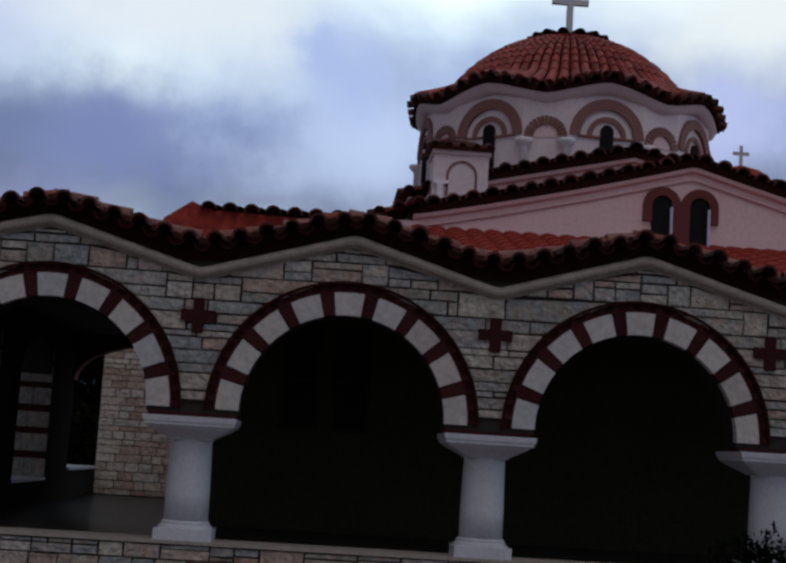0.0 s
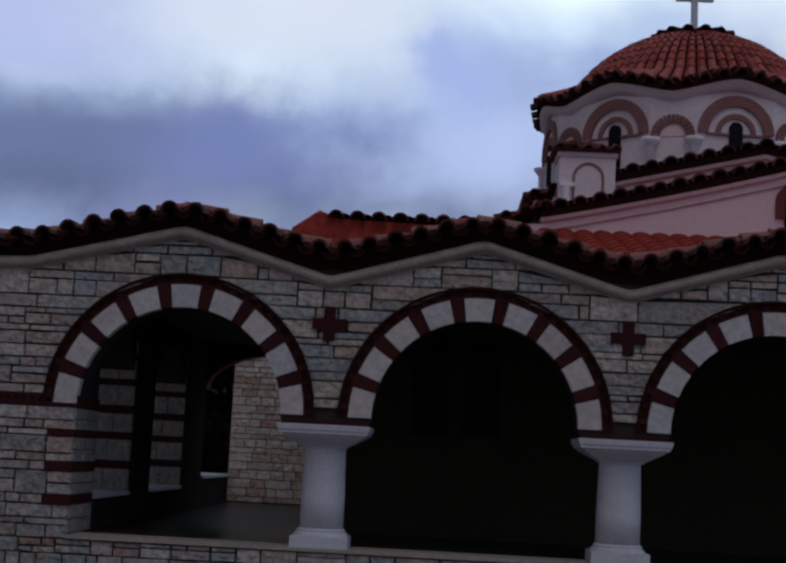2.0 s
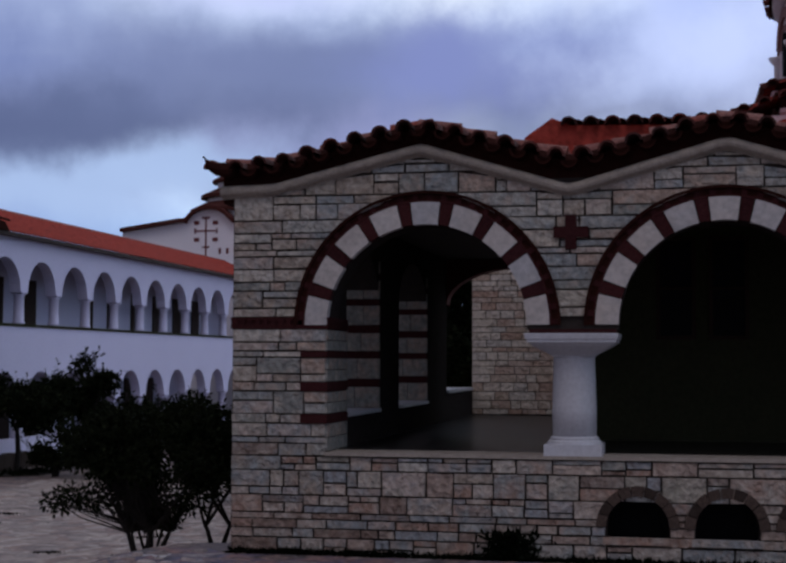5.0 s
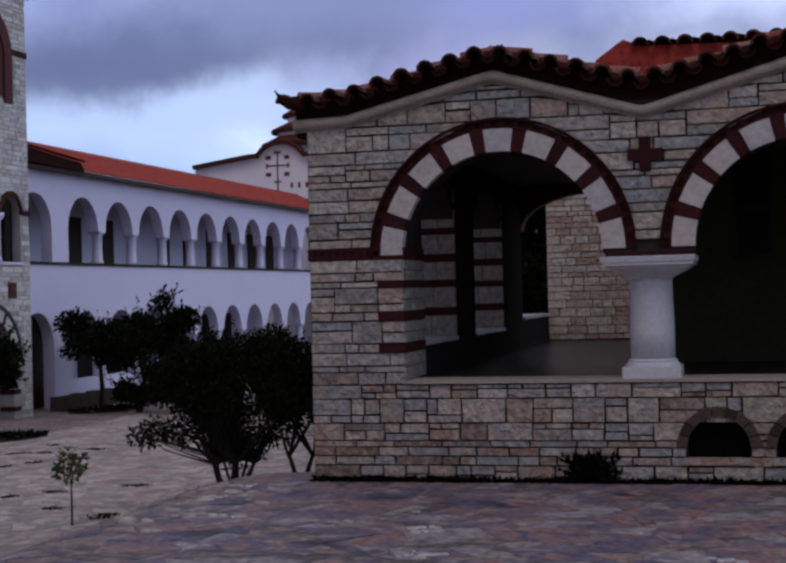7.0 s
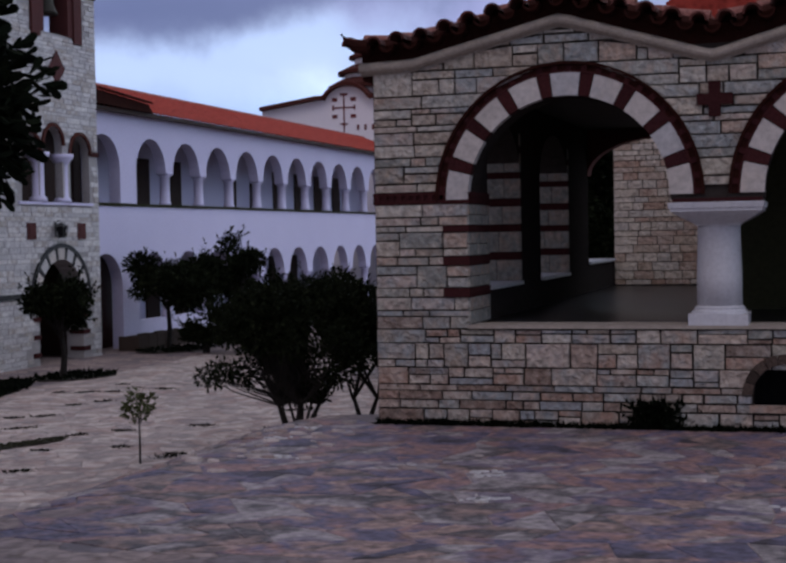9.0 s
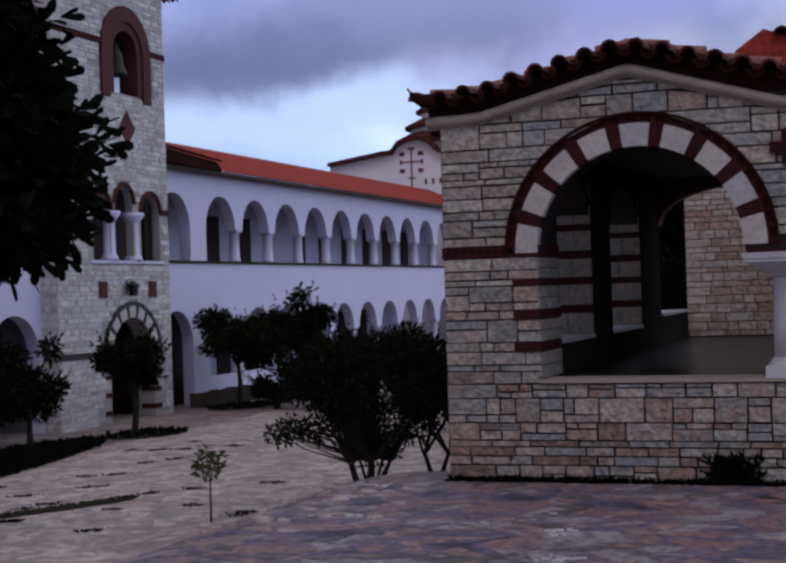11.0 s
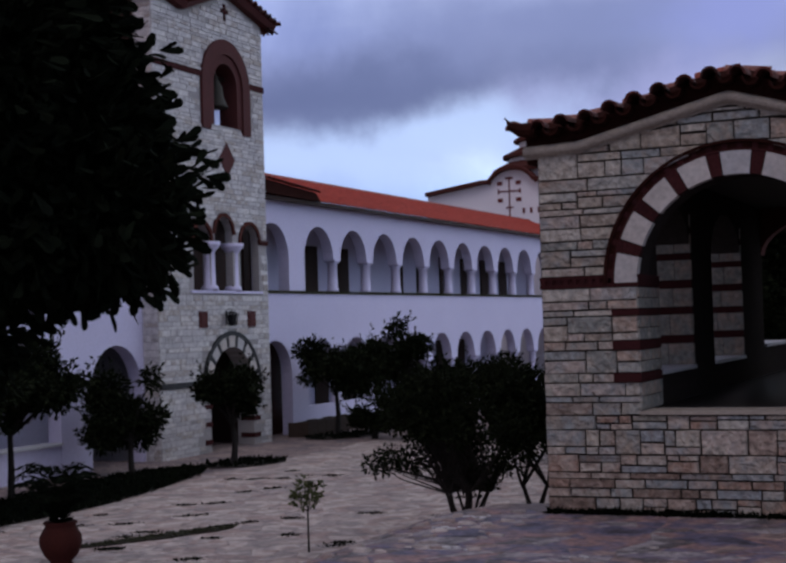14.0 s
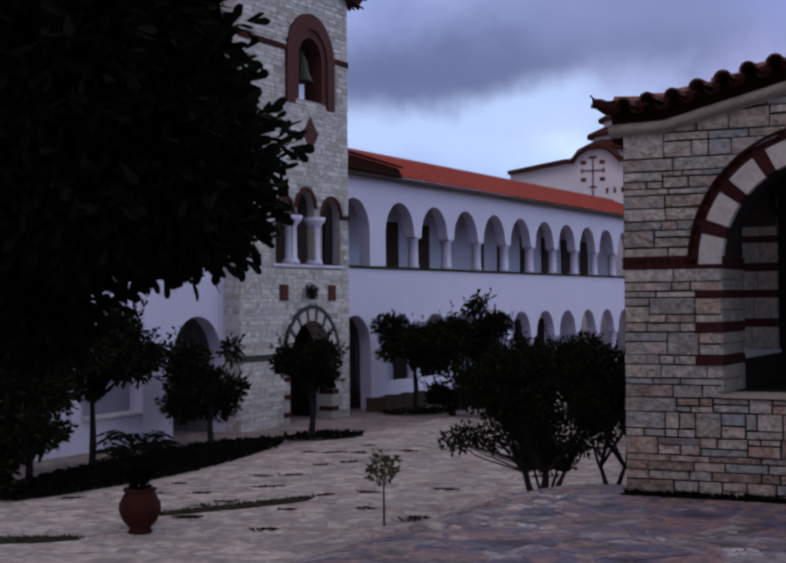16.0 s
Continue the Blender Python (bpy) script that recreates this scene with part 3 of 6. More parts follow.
front = part("front_wall", bm, "mortar", porch, "mortared backing of the rubble stone front")


def free_spans(z0, z1):
    """Stretches of the front free of openings, as pairs of ends; each end is x at z0 and x at z1."""
    if 1.0 < z1 < SPRING - 0.03:
        return [((WEST, WEST), (CENTRES[0] - R_IN, CENTRES[0] - R_IN)), ((CENTRES[-1] + R_IN, CENTRES[-1] + R_IN), (EAST, EAST))]
    rounds = []
    if z1 > SPRING - 0.03:
        rounds += [(c, SPRING, R_OUT - 0.015, R_OUT) for c in CENTRES]
    if z0 < 0.70 and z1 > 0.12:
        rounds += [(c, 0.27, 0.42, 0.33) for c in VENTS]
    cuts = []
    for c, zc, rad, straight in rounds:
        def half(z):
            q = rad ** 2 - max(0, z - zc) ** 2
            return math.sqrt(q) if q > 0 else 0.0
        h0, h1 = (straight, straight) if z1 <= zc else (half(z0), half(z1))
        if h0 < 0.36 and z0 > zc:
            continue
        if h1 < 0.3 * h0:
            h1 = 0.3 * h0
        cuts.append((c - h0, c + h0, c - h1, c + h1))
    cuts.sort()
    spans, left = [], (WEST, WEST)
    for a0, b0, a1, b1 in cuts:
        if a0 - left[0] > 0.03 or a1 - left[1] > 0.03:
            spans.append((left, (a0, a1)))
        left = (b0, b1)
    if EAST - left[0] > 0.05:
        spans.append((left, (EAST, EAST)))
    return spans


RED_BANDS = ((2.03, 2.10), (1.66, 1.76), (1.31, 1.41))
stones = []
random.seed(11)
STOPS = (0.955, 1.31, 1.41, 1.66, 1.76, 2.03, 2.10, 2.34, 2.47)


def add_stone(l0, l1, r0, r1, z0, z1):
    """One stone between its left and right ends (x at the foot, x at the head), kept under the cornice."""
    g = random.uniform(0.006, 0.011)
    t0, t1 = min(z1, cornice_z(l1) - 0.055), min(z1, cornice_z(r1) - 0.055)
    if max(t0, t1) - z0 < 0.045 or min(t0, t1) < z0 - 0.16 or max(r0 - l0, r1 - l1) < 0.05:
        return
    j = lambda: random.uniform(-0.004, 0.004)
    stones.append(((l0 + g + j(), z0 + g + j()), (r0 - g + j(), z0 + g + j()), (r1 - g + j(), max(z0 + g + 0.004, t1 - g + j())), (l1 + g + j(), max(z0 + g + 0.004, t0 - g + j()))))


def at_height(a0, a1, z0, z1, z):
    return a0 + (a1 - a0) * (z - z0) / (z1 - z0)


def fill(l0, l1, r0, r1, z0, z1):
    """Fills a stretch of one course with whole stones and stacked pairs."""
    h = z1 - z0
    while True:
        wide = random.uniform(0.22, 0.58) if h > 0.13 else random.uniform(0.16, 0.55)
        e0 = e1 = max(l0, l1) + wide
        last = e0 > min(r0, r1) - 0.14
        if last:
            e0, e1 = r0, r1
        if h > 0.15 and random.random() < 0.55:
            zm = z0 + h * random.choice((0.33, 0.42, 0.5, 0.58, 0.66))
            lm, em = at_height(l0, l1, z0, z1, zm), at_height(e0, e1, z0, z1, zm)
            for (a0, a1, b0, b1, y0, y1) in ((l0, lm, e0, em, z0, zm), (lm, l1, em, e1, zm, z1)):
                if b0 - a0 > 0.3 and random.random() < 0.45:
                    c = a0 + (b0 - a0) * random.uniform(0.3, 0.7)
                    add_stone(a0, a1, c, c, y0, y1)
                    add_stone(c, c, b0, b1, y0, y1)
                else:
                    add_stone(a0, a1, b0, b1, y0, y1)
        else:
            add_stone(l0, l1, e0, e1, z0, z1)
        l0, l1 = e0, e1
        if last:
            break


z = -0.12
while z < 4.35:
    h = random.choice((0.07, 0.10, 0.14, 0.19, 0.23, 0.27))
    nxt = min([s for s in STOPS if s > z + 0.005], default=99)
    if z + h > nxt - 0.07:
        h = nxt - z
    z0, z1 = z, z + h
    z = z1
    if abs(z0 - 2.34) < 0.01:
        continue
    for (l0, l1), (r0, r1) in free_spans(z0 + 0.004, z1 - 0.004):
        fill(l0, l1, r0, r1, z0, z1)

# ---- porch dressings ----
def brick_ring(c):
    bm = bmesh.new()
    n = 27
    wedge(bm, c, SPRING, R_STONE + 0.002, R_STONE + 0.022, 0, 180, -0.034, 0.1, n=40)
    for k in range(n):
        a = 180.0 * k / n
        wedge(bm, c, SPRING, R_STONE + 0.004, R_OUT - 0.035, a + 0.3, a + 180.0 / n * 0.42, -0.028, 0.1, n=1)
    return bm


def outer_moulding(c):
    bm = bmesh.new()
    wedge(bm, c, SPRING, R_OUT - 0.03, R_OUT, 0, 180, -0.055, 0.1, n=40)
    return bm


def soffit_ring(c):
    bm = bmesh.new()
    wedge(bm, c, SPRING, R_STONE - 0.01, R_OUT - 0.03, 0, 180, -0.012, 0.2, n=40)
    return bm


for c in CENTRES:
    part("brick_band", soffit_ring(c), "tile_dark", front, "dark recessed arch band")
    tagged(part("dentil_band", brick_ring(c), "brick_rest", front), kind="stuff")
    part("arch_moulding", outer_moulding(c), "tile_dark", front)
    a = 0.0
    for k in range(17):
        wide = 14.4 if k % 2 == 0 else 6.3
        bm = bmesh.new()
        if k % 2 == 0:
            wedge(bm, c, SPRING, R_IN - 0.004, R_STONE, a + 0.25, a + wide - 0.25, -0.032, 0.09, n=3)
            part("voussoir", bm, "voussoir", front)
        else:
            wedge(bm, c, SPRING, R_IN - 0.002, R_STONE, a + 0.2, a + wide - 0.2, -0.026, 0.09, n=2)
            part("brick", bm, "brick", front)
        a += wide

for x0, x1 in ((WEST - 0.015, CENTRES[0] - R_IN + 0.02),):
    bm = bmesh.new()
    box(bm, x0, x1, -0.03, 0.97, 2.345, 2.385)
    box(bm, x0, x1, -0.03, 0.97, 2.44, 2.47)
    box(bm, x0, x1, -0.012, 0.965, 2.385, 2.44)
    for k in range(12):
        box(bm, x0 + 0.02 + k * 0.088, x0 + 0.065 + k * 0.088, -0.028, 0.0, 2.385, 2.44)
    part("string_course", bm, "brick_rest", front, "dark red brick string course with dentils")
for z0, z1 in RED_BANDS:
    bm = bmesh.new()
    box(bm, -2.93, -2.63, -0.052, 0.965, z0 + 0.002, z1 - 0.002)
    part("brick_quoin", bm, "brick_rest", front)
# dressed stones on the jamb between the brick bands
zs = [1.0, 1.31, 1.41, 1.66, 1.76, 2.03, 2.10, 2.34]
for z0, z1 in zip(zs[::2], zs[1::2]):
    bm = bmesh.new()
    box(bm, -2.66, -2.635, -0.02, 0.965, z0 + 0.01, (z0 + z1) / 2 - 0.005)
    box(bm, -2.66, -2.635, -0.02, 0.965, (z0 + z1) / 2 + 0.005, z1 - 0.01)
    part("jamb_stone", bm, "stone_rest", front)

for (cx, z0, z1) in [(x, 3.13, 3.60) for x in (0.02, 3.2, 6.2)]:
    bm = bmesh.new()
    m = (z0 + z1) / 2
    prism(bm, [(cx - 0.062, z0 + 0.05), (cx + 0.062, z0 + 0.05), (cx + 0.062, m - 0.06), (cx + 0.185, m - 0.06), (cx + 0.185, m + 0.06), (cx + 0.062, m + 0.06),
               (cx + 0.062, z1 - 0.05), (cx - 0.062, z1 - 0.05), (cx - 0.062, m + 0.06), (cx - 0.185, m + 0.06), (cx - 0.185, m - 0.06), (cx - 0.062, m - 0.06)], -0.06, 0.02, XZ)
    part("brick_cross", bm, "brick_rest", front, "dark red brick cross set in the stonework")

# near-black sheet that paints the darkness inside the vents
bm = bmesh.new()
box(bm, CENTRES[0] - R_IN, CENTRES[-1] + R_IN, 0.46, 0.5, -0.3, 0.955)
part("vent_back", bm, "dark", porch, "near-black sheet behind the vents, standing in for shade")
for x in VENTS:
    bm = bmesh.new()
    box(bm, x - 0.36, x + 0.36, -0.055, 0.02, 0.09, 0.165)
    part("vent_sill", bm, "stone_low", front, "pinkish stone sill of a basement vent")
    bm = bmesh.new()
    for k in range(9):
        wedge(bm, x, 0.27, 0.325, 0.43, 20 * k + 0.8, 20 * k + 19.2, -0.055, 0.06, n=2)
    part("vent_arch", bm, "vent_stone", front, "brown stone arch of a basement vent")
# cornice and its tiles
CX = [-3.85 + 0.05 * i for i in range(284)]


def sweep(bm, xs, zf, section, f=XZ):
    """Draws a closed section of (d, dz) along the line zf(x)."""
    rows = [[bm.verts.new(f(x, zf(x) + dz, d)) for d, dz in section] for x in xs]
    n = len(section)
    for a, b in zip(rows, rows[1:]):
        for i in range(n):
            bm.faces.new((a[i], a[(i + 1) % n], b[(i + 1) % n], b[i]))
    bm.faces.new(rows[0])
    bm.faces.new(rows[-1])


def cornice_part():
    bm = bmesh.new()
    sweep(bm, CX, cornice_z, [(0.2, -0.075), (-0.035, -0.075), (-0.04, -0.055), (-0.085, -0.05), (-0.115, -0.025), (-0.125, 0.005), (-0.115, 0.035), (-0.085, 0.058), (-0.03, 0.07), (0.2, 0.078)])
    return bm


part("cornice", cornice_part(), "moulding", porch, "grey brown moulded cornice following the gables")


def barrel_tile(length=0.46, rad=0.082, thick=0.022, n=7):
    bm = bmesh.new()
    ends = []
    for y, k in ((0.0, 1.12), (length, 0.92)):
        outer = [bm.verts.new((rad * k * math.cos(math.pi * i / n), y, rad * k * math.sin(math.pi * i / n))) for i in range(n + 1)]
        inner = [bm.verts.new(((rad * k - thick) * math.cos(math.pi * i / n), y, (rad * k - thick) * math.sin(math.pi * i / n))) for i in range(n + 1)]
        ends.append((outer, inner))
    (o0, i0), (o1, i1) = ends
    for k in range(n):
        bm.faces.new((o0[k], o0[k + 1], o1[k + 1], o1[k]))
        bm.faces.new((i0[k], i0[k + 1], i1[k + 1], i1[k]))
        bm.faces.new((o0[k], o0[k + 1], i0[k + 1], i0[k]))
    return bm


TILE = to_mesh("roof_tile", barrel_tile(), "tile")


# pan tiles near black: weathered clay plus the shade under the cover tiles
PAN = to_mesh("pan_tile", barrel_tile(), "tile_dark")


def lay_tile(parent, at, yaw=0.0, pitch=0.0, roll=0.0, size=1.0, mesh=None):
    ob = new("roof_tile", mesh or TILE)
    ob.parent = parent
    ob.matrix_basis = Matrix.Translation(at) @ Euler((radians(pitch), radians(roll), radians(yaw))).to_matrix().to_4x4() @ Matrix.Scale(size, 4)
    return ob


def corrugated(bm, fn, tiles, courses, height=0.065, per=6):
    """A tiled surface over fn(u, v) with u across the tiles and v up the slope, both 0 to 1."""
    nu, rows = tiles * per, []
    for j in range(courses):
        for v, lift in ((j / courses, 0.022), ((j + 1) / courses, 0.0)):
            row = []
            for i in range(nu + 1):
                ph = (i % per) / per
                hgt = height * abs(math.sin(math.pi * ph)) ** 0.6
                p = Vector(fn(i / nu, v))
                row.append(bm.verts.new((p.x, p.y, p.z + hgt + lift)))
            rows.append(row)
    for a, b in zip(rows, rows[1:]):
        for i in range(nu):
            bm.faces.new((a[i], a[i + 1], b[i + 1], b[i]))


# each gable's roof falls to both sides, its tiles running down towards the valleys
SLOPES = [(a, b) for (a, za), (b, zb) in zip(CORNICE, CORNICE[1:]) if abs(zb - za) > 0.01]
porch_roof = None
for a, b in SLOPES:
    lo, hi = (a, b) if roof_z(b) > roof_z(a) else (b, a)
    bm = bmesh.new()
    corrugated(bm, lambda u, v: (lo + (hi - lo) * v, 0.24 + 3.1 * u, roof_z(lo + (hi - lo) * v) + 0.21), 12, 4)
    slope = part("roof_slope", bm, "tile_rest", porch, "weathered red clay barrel tile roof")
    porch_roof = porch_roof or slope
# deck edge coloured near black for the shadow between cornice and tiles
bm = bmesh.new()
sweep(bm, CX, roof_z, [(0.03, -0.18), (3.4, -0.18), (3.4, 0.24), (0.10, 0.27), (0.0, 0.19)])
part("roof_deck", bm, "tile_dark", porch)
SLOPE_TILE = to_mesh("slope_tile", barrel_tile(), "tile_worn")
for a, b in SLOPES:
    lo, hi = (a, b) if roof_z(b) > roof_z(a) else (b, a)
    fall = math.degrees(math.atan2(abs(roof_z(hi) - roof_z(lo)), abs(hi - lo)))
    for row in range(3):
        count = max(2, round(abs(hi - lo) / 0.41))
        for q in range(count):
            x = lo + (hi - lo) * (q + 0.12) / (count + 0.1)
            lay_tile(porch_roof, (x, 0.34 + 0.26 * row + random.uniform(-0.015, 0.015), roof_z(x) + 0.285 + random.uniform(-0.008, 0.012)), (-90 if hi > lo else 90) + random.uniform(-2, 2), fall - 4, 0, 1.05, SLOPE_TILE)
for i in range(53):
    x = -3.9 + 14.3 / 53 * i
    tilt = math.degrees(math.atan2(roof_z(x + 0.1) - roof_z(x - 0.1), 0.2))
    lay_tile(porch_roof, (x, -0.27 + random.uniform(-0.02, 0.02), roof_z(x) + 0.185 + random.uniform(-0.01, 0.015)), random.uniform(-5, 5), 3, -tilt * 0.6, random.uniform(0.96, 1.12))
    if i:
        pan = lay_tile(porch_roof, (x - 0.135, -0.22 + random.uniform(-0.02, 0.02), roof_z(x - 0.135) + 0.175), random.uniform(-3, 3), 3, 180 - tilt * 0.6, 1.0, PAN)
bm = bmesh.new()
tube(bm, [(-3.70, -0.22, 4.09), (-3.84, -0.23, 4.10), (-3.94, -0.24, 4.15), (-4.00, -0.25, 4.24)], [0.085, 0.075, 0.05, 0.015], 9)
part("corner_tile", bm, "tile_dark", porch_roof, "upturned dark corner tile")

# columns
def column(x):
    bm = bmesh.new()
    lathe(bm, [(0.235, 0.19), (0.236, 0.5), (0.222, 1.02), (0.225, 1.05)], (x, 0.26, 1.0), 32)
    shaft = part("column", bm, "marble", porch, "pale grey marble column on the sill", True)
    bm = bmesh.new()
    square_lathe(bm, [(0.305, 0.0), (0.305, 0.12)], (x, 0.26, 1.0))
    lathe(bm, [(0.29, 0.12), (0.285, 0.145), (0.26, 0.165), (0.265, 0.18), (0.24, 0.20)], (x, 0.26, 1.0), 32)
    part("base", bm, "marble", shaft)
    bm = bmesh.new()
    square_lathe(bm, [(0.225, 1.05), (0.24, 1.07), (0.30, 1.10), (0.40, 1.155), (0.445, 1.19), (0.465, 1.195), (0.465, 1.225), (0.48, 1.23), (0.49, 1.285), (0.485, 1.29)], (x, 0.26, 1.0))
    part("capital", bm, "marble", shaft, "flared marble capital")
    bm = bmesh.new()
    box(bm, x - 0.46, x + 0.46, -0.02, 0.5, 2.29, 2.335)
    part("impost", bm, "brick_rest", shaft)


for x in COLUMNS:
    column(x)
bm = bmesh.new()
box(bm, CENTRES[0] - R_IN - 0.01, CENTRES[-1] + R_IN + 0.01, -0.055, 0.52, 0.962, 1.0)
part("sill", bm, "moulding", porch, "worn cream stone sill along the parapet")

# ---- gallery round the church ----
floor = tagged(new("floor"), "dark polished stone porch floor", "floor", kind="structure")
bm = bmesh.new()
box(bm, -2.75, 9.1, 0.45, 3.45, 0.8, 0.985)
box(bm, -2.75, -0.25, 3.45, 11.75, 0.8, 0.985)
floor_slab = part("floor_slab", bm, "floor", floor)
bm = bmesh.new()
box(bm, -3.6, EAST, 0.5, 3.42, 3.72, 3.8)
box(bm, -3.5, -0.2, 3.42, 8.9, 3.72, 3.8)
tagged(new("ceiling", to_mesh("ceiling", bm, "ceiling")), "dark brown porch ceiling", "ceiling", kind="structure")
SIDE = ((0.96, 3.03), (4.41, 6.65), (8.63, 11.6))


def side_low(y):
    for a, b in SIDE:
        if a < y < b:
            c, h = (a + b) / 2, (b - a) / 2
            return 2.78 + math.sqrt(max(0, h * h - (y - c) ** 2)) * 0.58
    return 1.34


us = [0.96]
for a, b in SIDE:
    us += [a + (b - a) * (1 - math.cos(math.pi * i / 16)) / 2 for i in range(17)]
us = [y for y in sorted(set(us)) if y < 8.64]
bm = bmesh.new()
strip_wall(bm, us, side_low, lambda y: 3.715, -3.3, -2.7, YZ)
box(bm, -3.3, -2.7, 0.96, 8.63, -1.3, 1.34)
box(bm, -3.3, -2.7, 8.63, 11.7, -1.3, 1.46)
wall_side = tagged(new("wall_side", to_mesh("wall_side", bm, "mortar")), "side wall of the gallery with arched openings", "wall", kind="structure")
for a, b in SIDE:
    bm = bmesh.new()
    z0 = 1.46 if a > 8 else 1.34
    box(bm, -3.34, -2.66, a + 0.003, b - 0.003, z0, z0 + 0.045)
    part("sill", bm, "marble", wall_side)
for b in (3.03, 6.65):
    zz = 1.385
    red = False
    for zt in (1.66, 1.76, 2.03, 2.12, 2.36, 2.46, 2.72, 2.80, 3.05, 3.13, 3.3):
        bm = bmesh.new()
        if red:
            box(bm, -3.305, -2.69, b - 0.025, b + 0.08, zz + 0.004, zt - 0.004)
            part("brick", bm, "brick_rest", wall_side)
        else:
            k = random.uniform(-3.1, -2.9)
            box(bm, -3.30, k - 0.006, b - 0.03, b + 0.05, zz + 0.006, zt - 0.006)
            box(bm, k + 0.006, -2.692, b - 0.03, b + 0.05, zz + 0.006, zt - 0.006)
            part("stone", bm, "stone_rest", wall_side)
        zz, red = zt, not red
bm = bmesh.new()
us = [-2.7 + 2.45 * (1 - math.cos(math.pi * i / 16)) / 2 for i in range(17)]
strip_wall(bm, us, lambda x: 2.95 + 0.62 * math.sqrt(max(0, 1 - ((x + 1.475) / 1.225) ** 2)), lambda x: 3.76, 8.6, 8.95)
tagged(new("wall_arch", to_mesh("wall_arch", bm, "red_paint")), "reddish transverse arch across the gallery", "arch", kind="structure")
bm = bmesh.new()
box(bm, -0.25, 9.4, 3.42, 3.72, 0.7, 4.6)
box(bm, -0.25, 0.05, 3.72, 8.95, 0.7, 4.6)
wall_church = tagged(new("wall_church", to_mesh("wall_church", bm, "dim_plaster")), "plastered church wall inside the porch, near black for its shade", "wall", kind="structure")
for x in (0.86, 1.52):
    bm = bmesh.new()
    for a, b, lo, hi in ((x, x + 0.05, 2.28, 3.6), (x + 0.45, x + 0.50, 2.28, 3.6), (x + 0.05, x + 0.45, 2.28, 2.33), (x + 0.05, x + 0.45, 3.55, 3.6), (x + 0.05, x + 0.45, 2.92, 2.95)):
        box(bm, a, b, 3.36, 3.42, lo, hi)
    frame_part = part("window_frame", bm, "dark_wood", wall_church, "dark timber window frame in the porch wall")
    bm = bmesh.new()
    box(bm, x + 0.05, x + 0.45, 3.395, 3.418, 2.33, 3.55)
    part("pane", bm, "dark", frame_part)


def rubble(bm, u0, u1, w0, w1, d, f, course=0.16, length=0.36, proud=0.02, hole=None):
    w = w0
    while w < w1 - 0.02:
        h = min(course * random.uniform(0.6, 1.25), w1 - w)
        u = u0
        while u < u1 - 0.02:
            k = min(length * random.uniform(0.5, 1.5), u1 - u)
            if u1 - u - k < length * 0.3:
                k = u1 - u
            if hole is None or not hole(u + k / 2, w + h / 2, k / 2, h / 2):
                stone_piece(bm, (u + 0.007, w + 0.007), (u + k - 0.007, w + 0.007), (u + k - 0.007, w + h - 0.007), (u + 0.007, w + h - 0.007), d, proud, f)
            u += k
        w += h


def rubble_parts(parent, mat, u0, u1, w0, w1, d, f, course, length, proud=0.02, hole=None, keep=None, rest="stone_rest"):
    """The same stones, each a part of its own; those for which keep() is false are joined."""
    bm_rest, count = bmesh.new(), 0
    w = w0
    while w < w1 - 0.02:
        h = min(course * random.uniform(0.6, 1.25), w1 - w)
        u = u0
        while u < u1 - 0.02:
            k = min(length * random.uniform(0.5, 1.5), u1 - u)
            if u1 - u - k < length * 0.3:
                k = u1 - u
            if hole is None or not hole(u + k / 2, w + h / 2, k / 2, h / 2):
                own = count < 300 and (keep is None or keep(u, w))
                bm = bmesh.new() if own else bm_rest
                stone_piece(bm, (u + 0.007, w + 0.007), (u + k - 0.007, w + 0.007), (u + k - 0.007, w + h - 0.007), (u + 0.007, w + h - 0.007), d, proud, f)
                if own:
                    part("stone", bm, mat, parent)
                    count += 1
            u += k
        w += h
    if len(bm_rest.verts):
        tagged(part("stonework", bm_rest, rest, parent), kind="stuff")


bm = bmesh.new()
box(bm, -2.70, 0.1, 11.7, 12.2, 0.5, 4.3)
wall_end = tagged(new("wall_end", to_mesh("wall_end", bm, "mortar")), "buff and rust coloured rubble stone wall at the gallery's end", "wall", kind="structure")
random.seed(4)
rubble_parts(wall_end, "buff_stone", -2.70, -0.26, 1.0, 4.3, 11.7, XZ, 0.135, 0.34)

# ---- church behind the porch ----
church = thing("church", (0, 0, 0), "pink plastered domed church with red tiled roofs", "church")
GA = (6.45, 6.42)


def gable_z(x):
    d = abs(x - GA[0])
    return GA[1] - 0.285 * d + 0.010 * d * d if d < 3.9 else GA[1] - 0.96


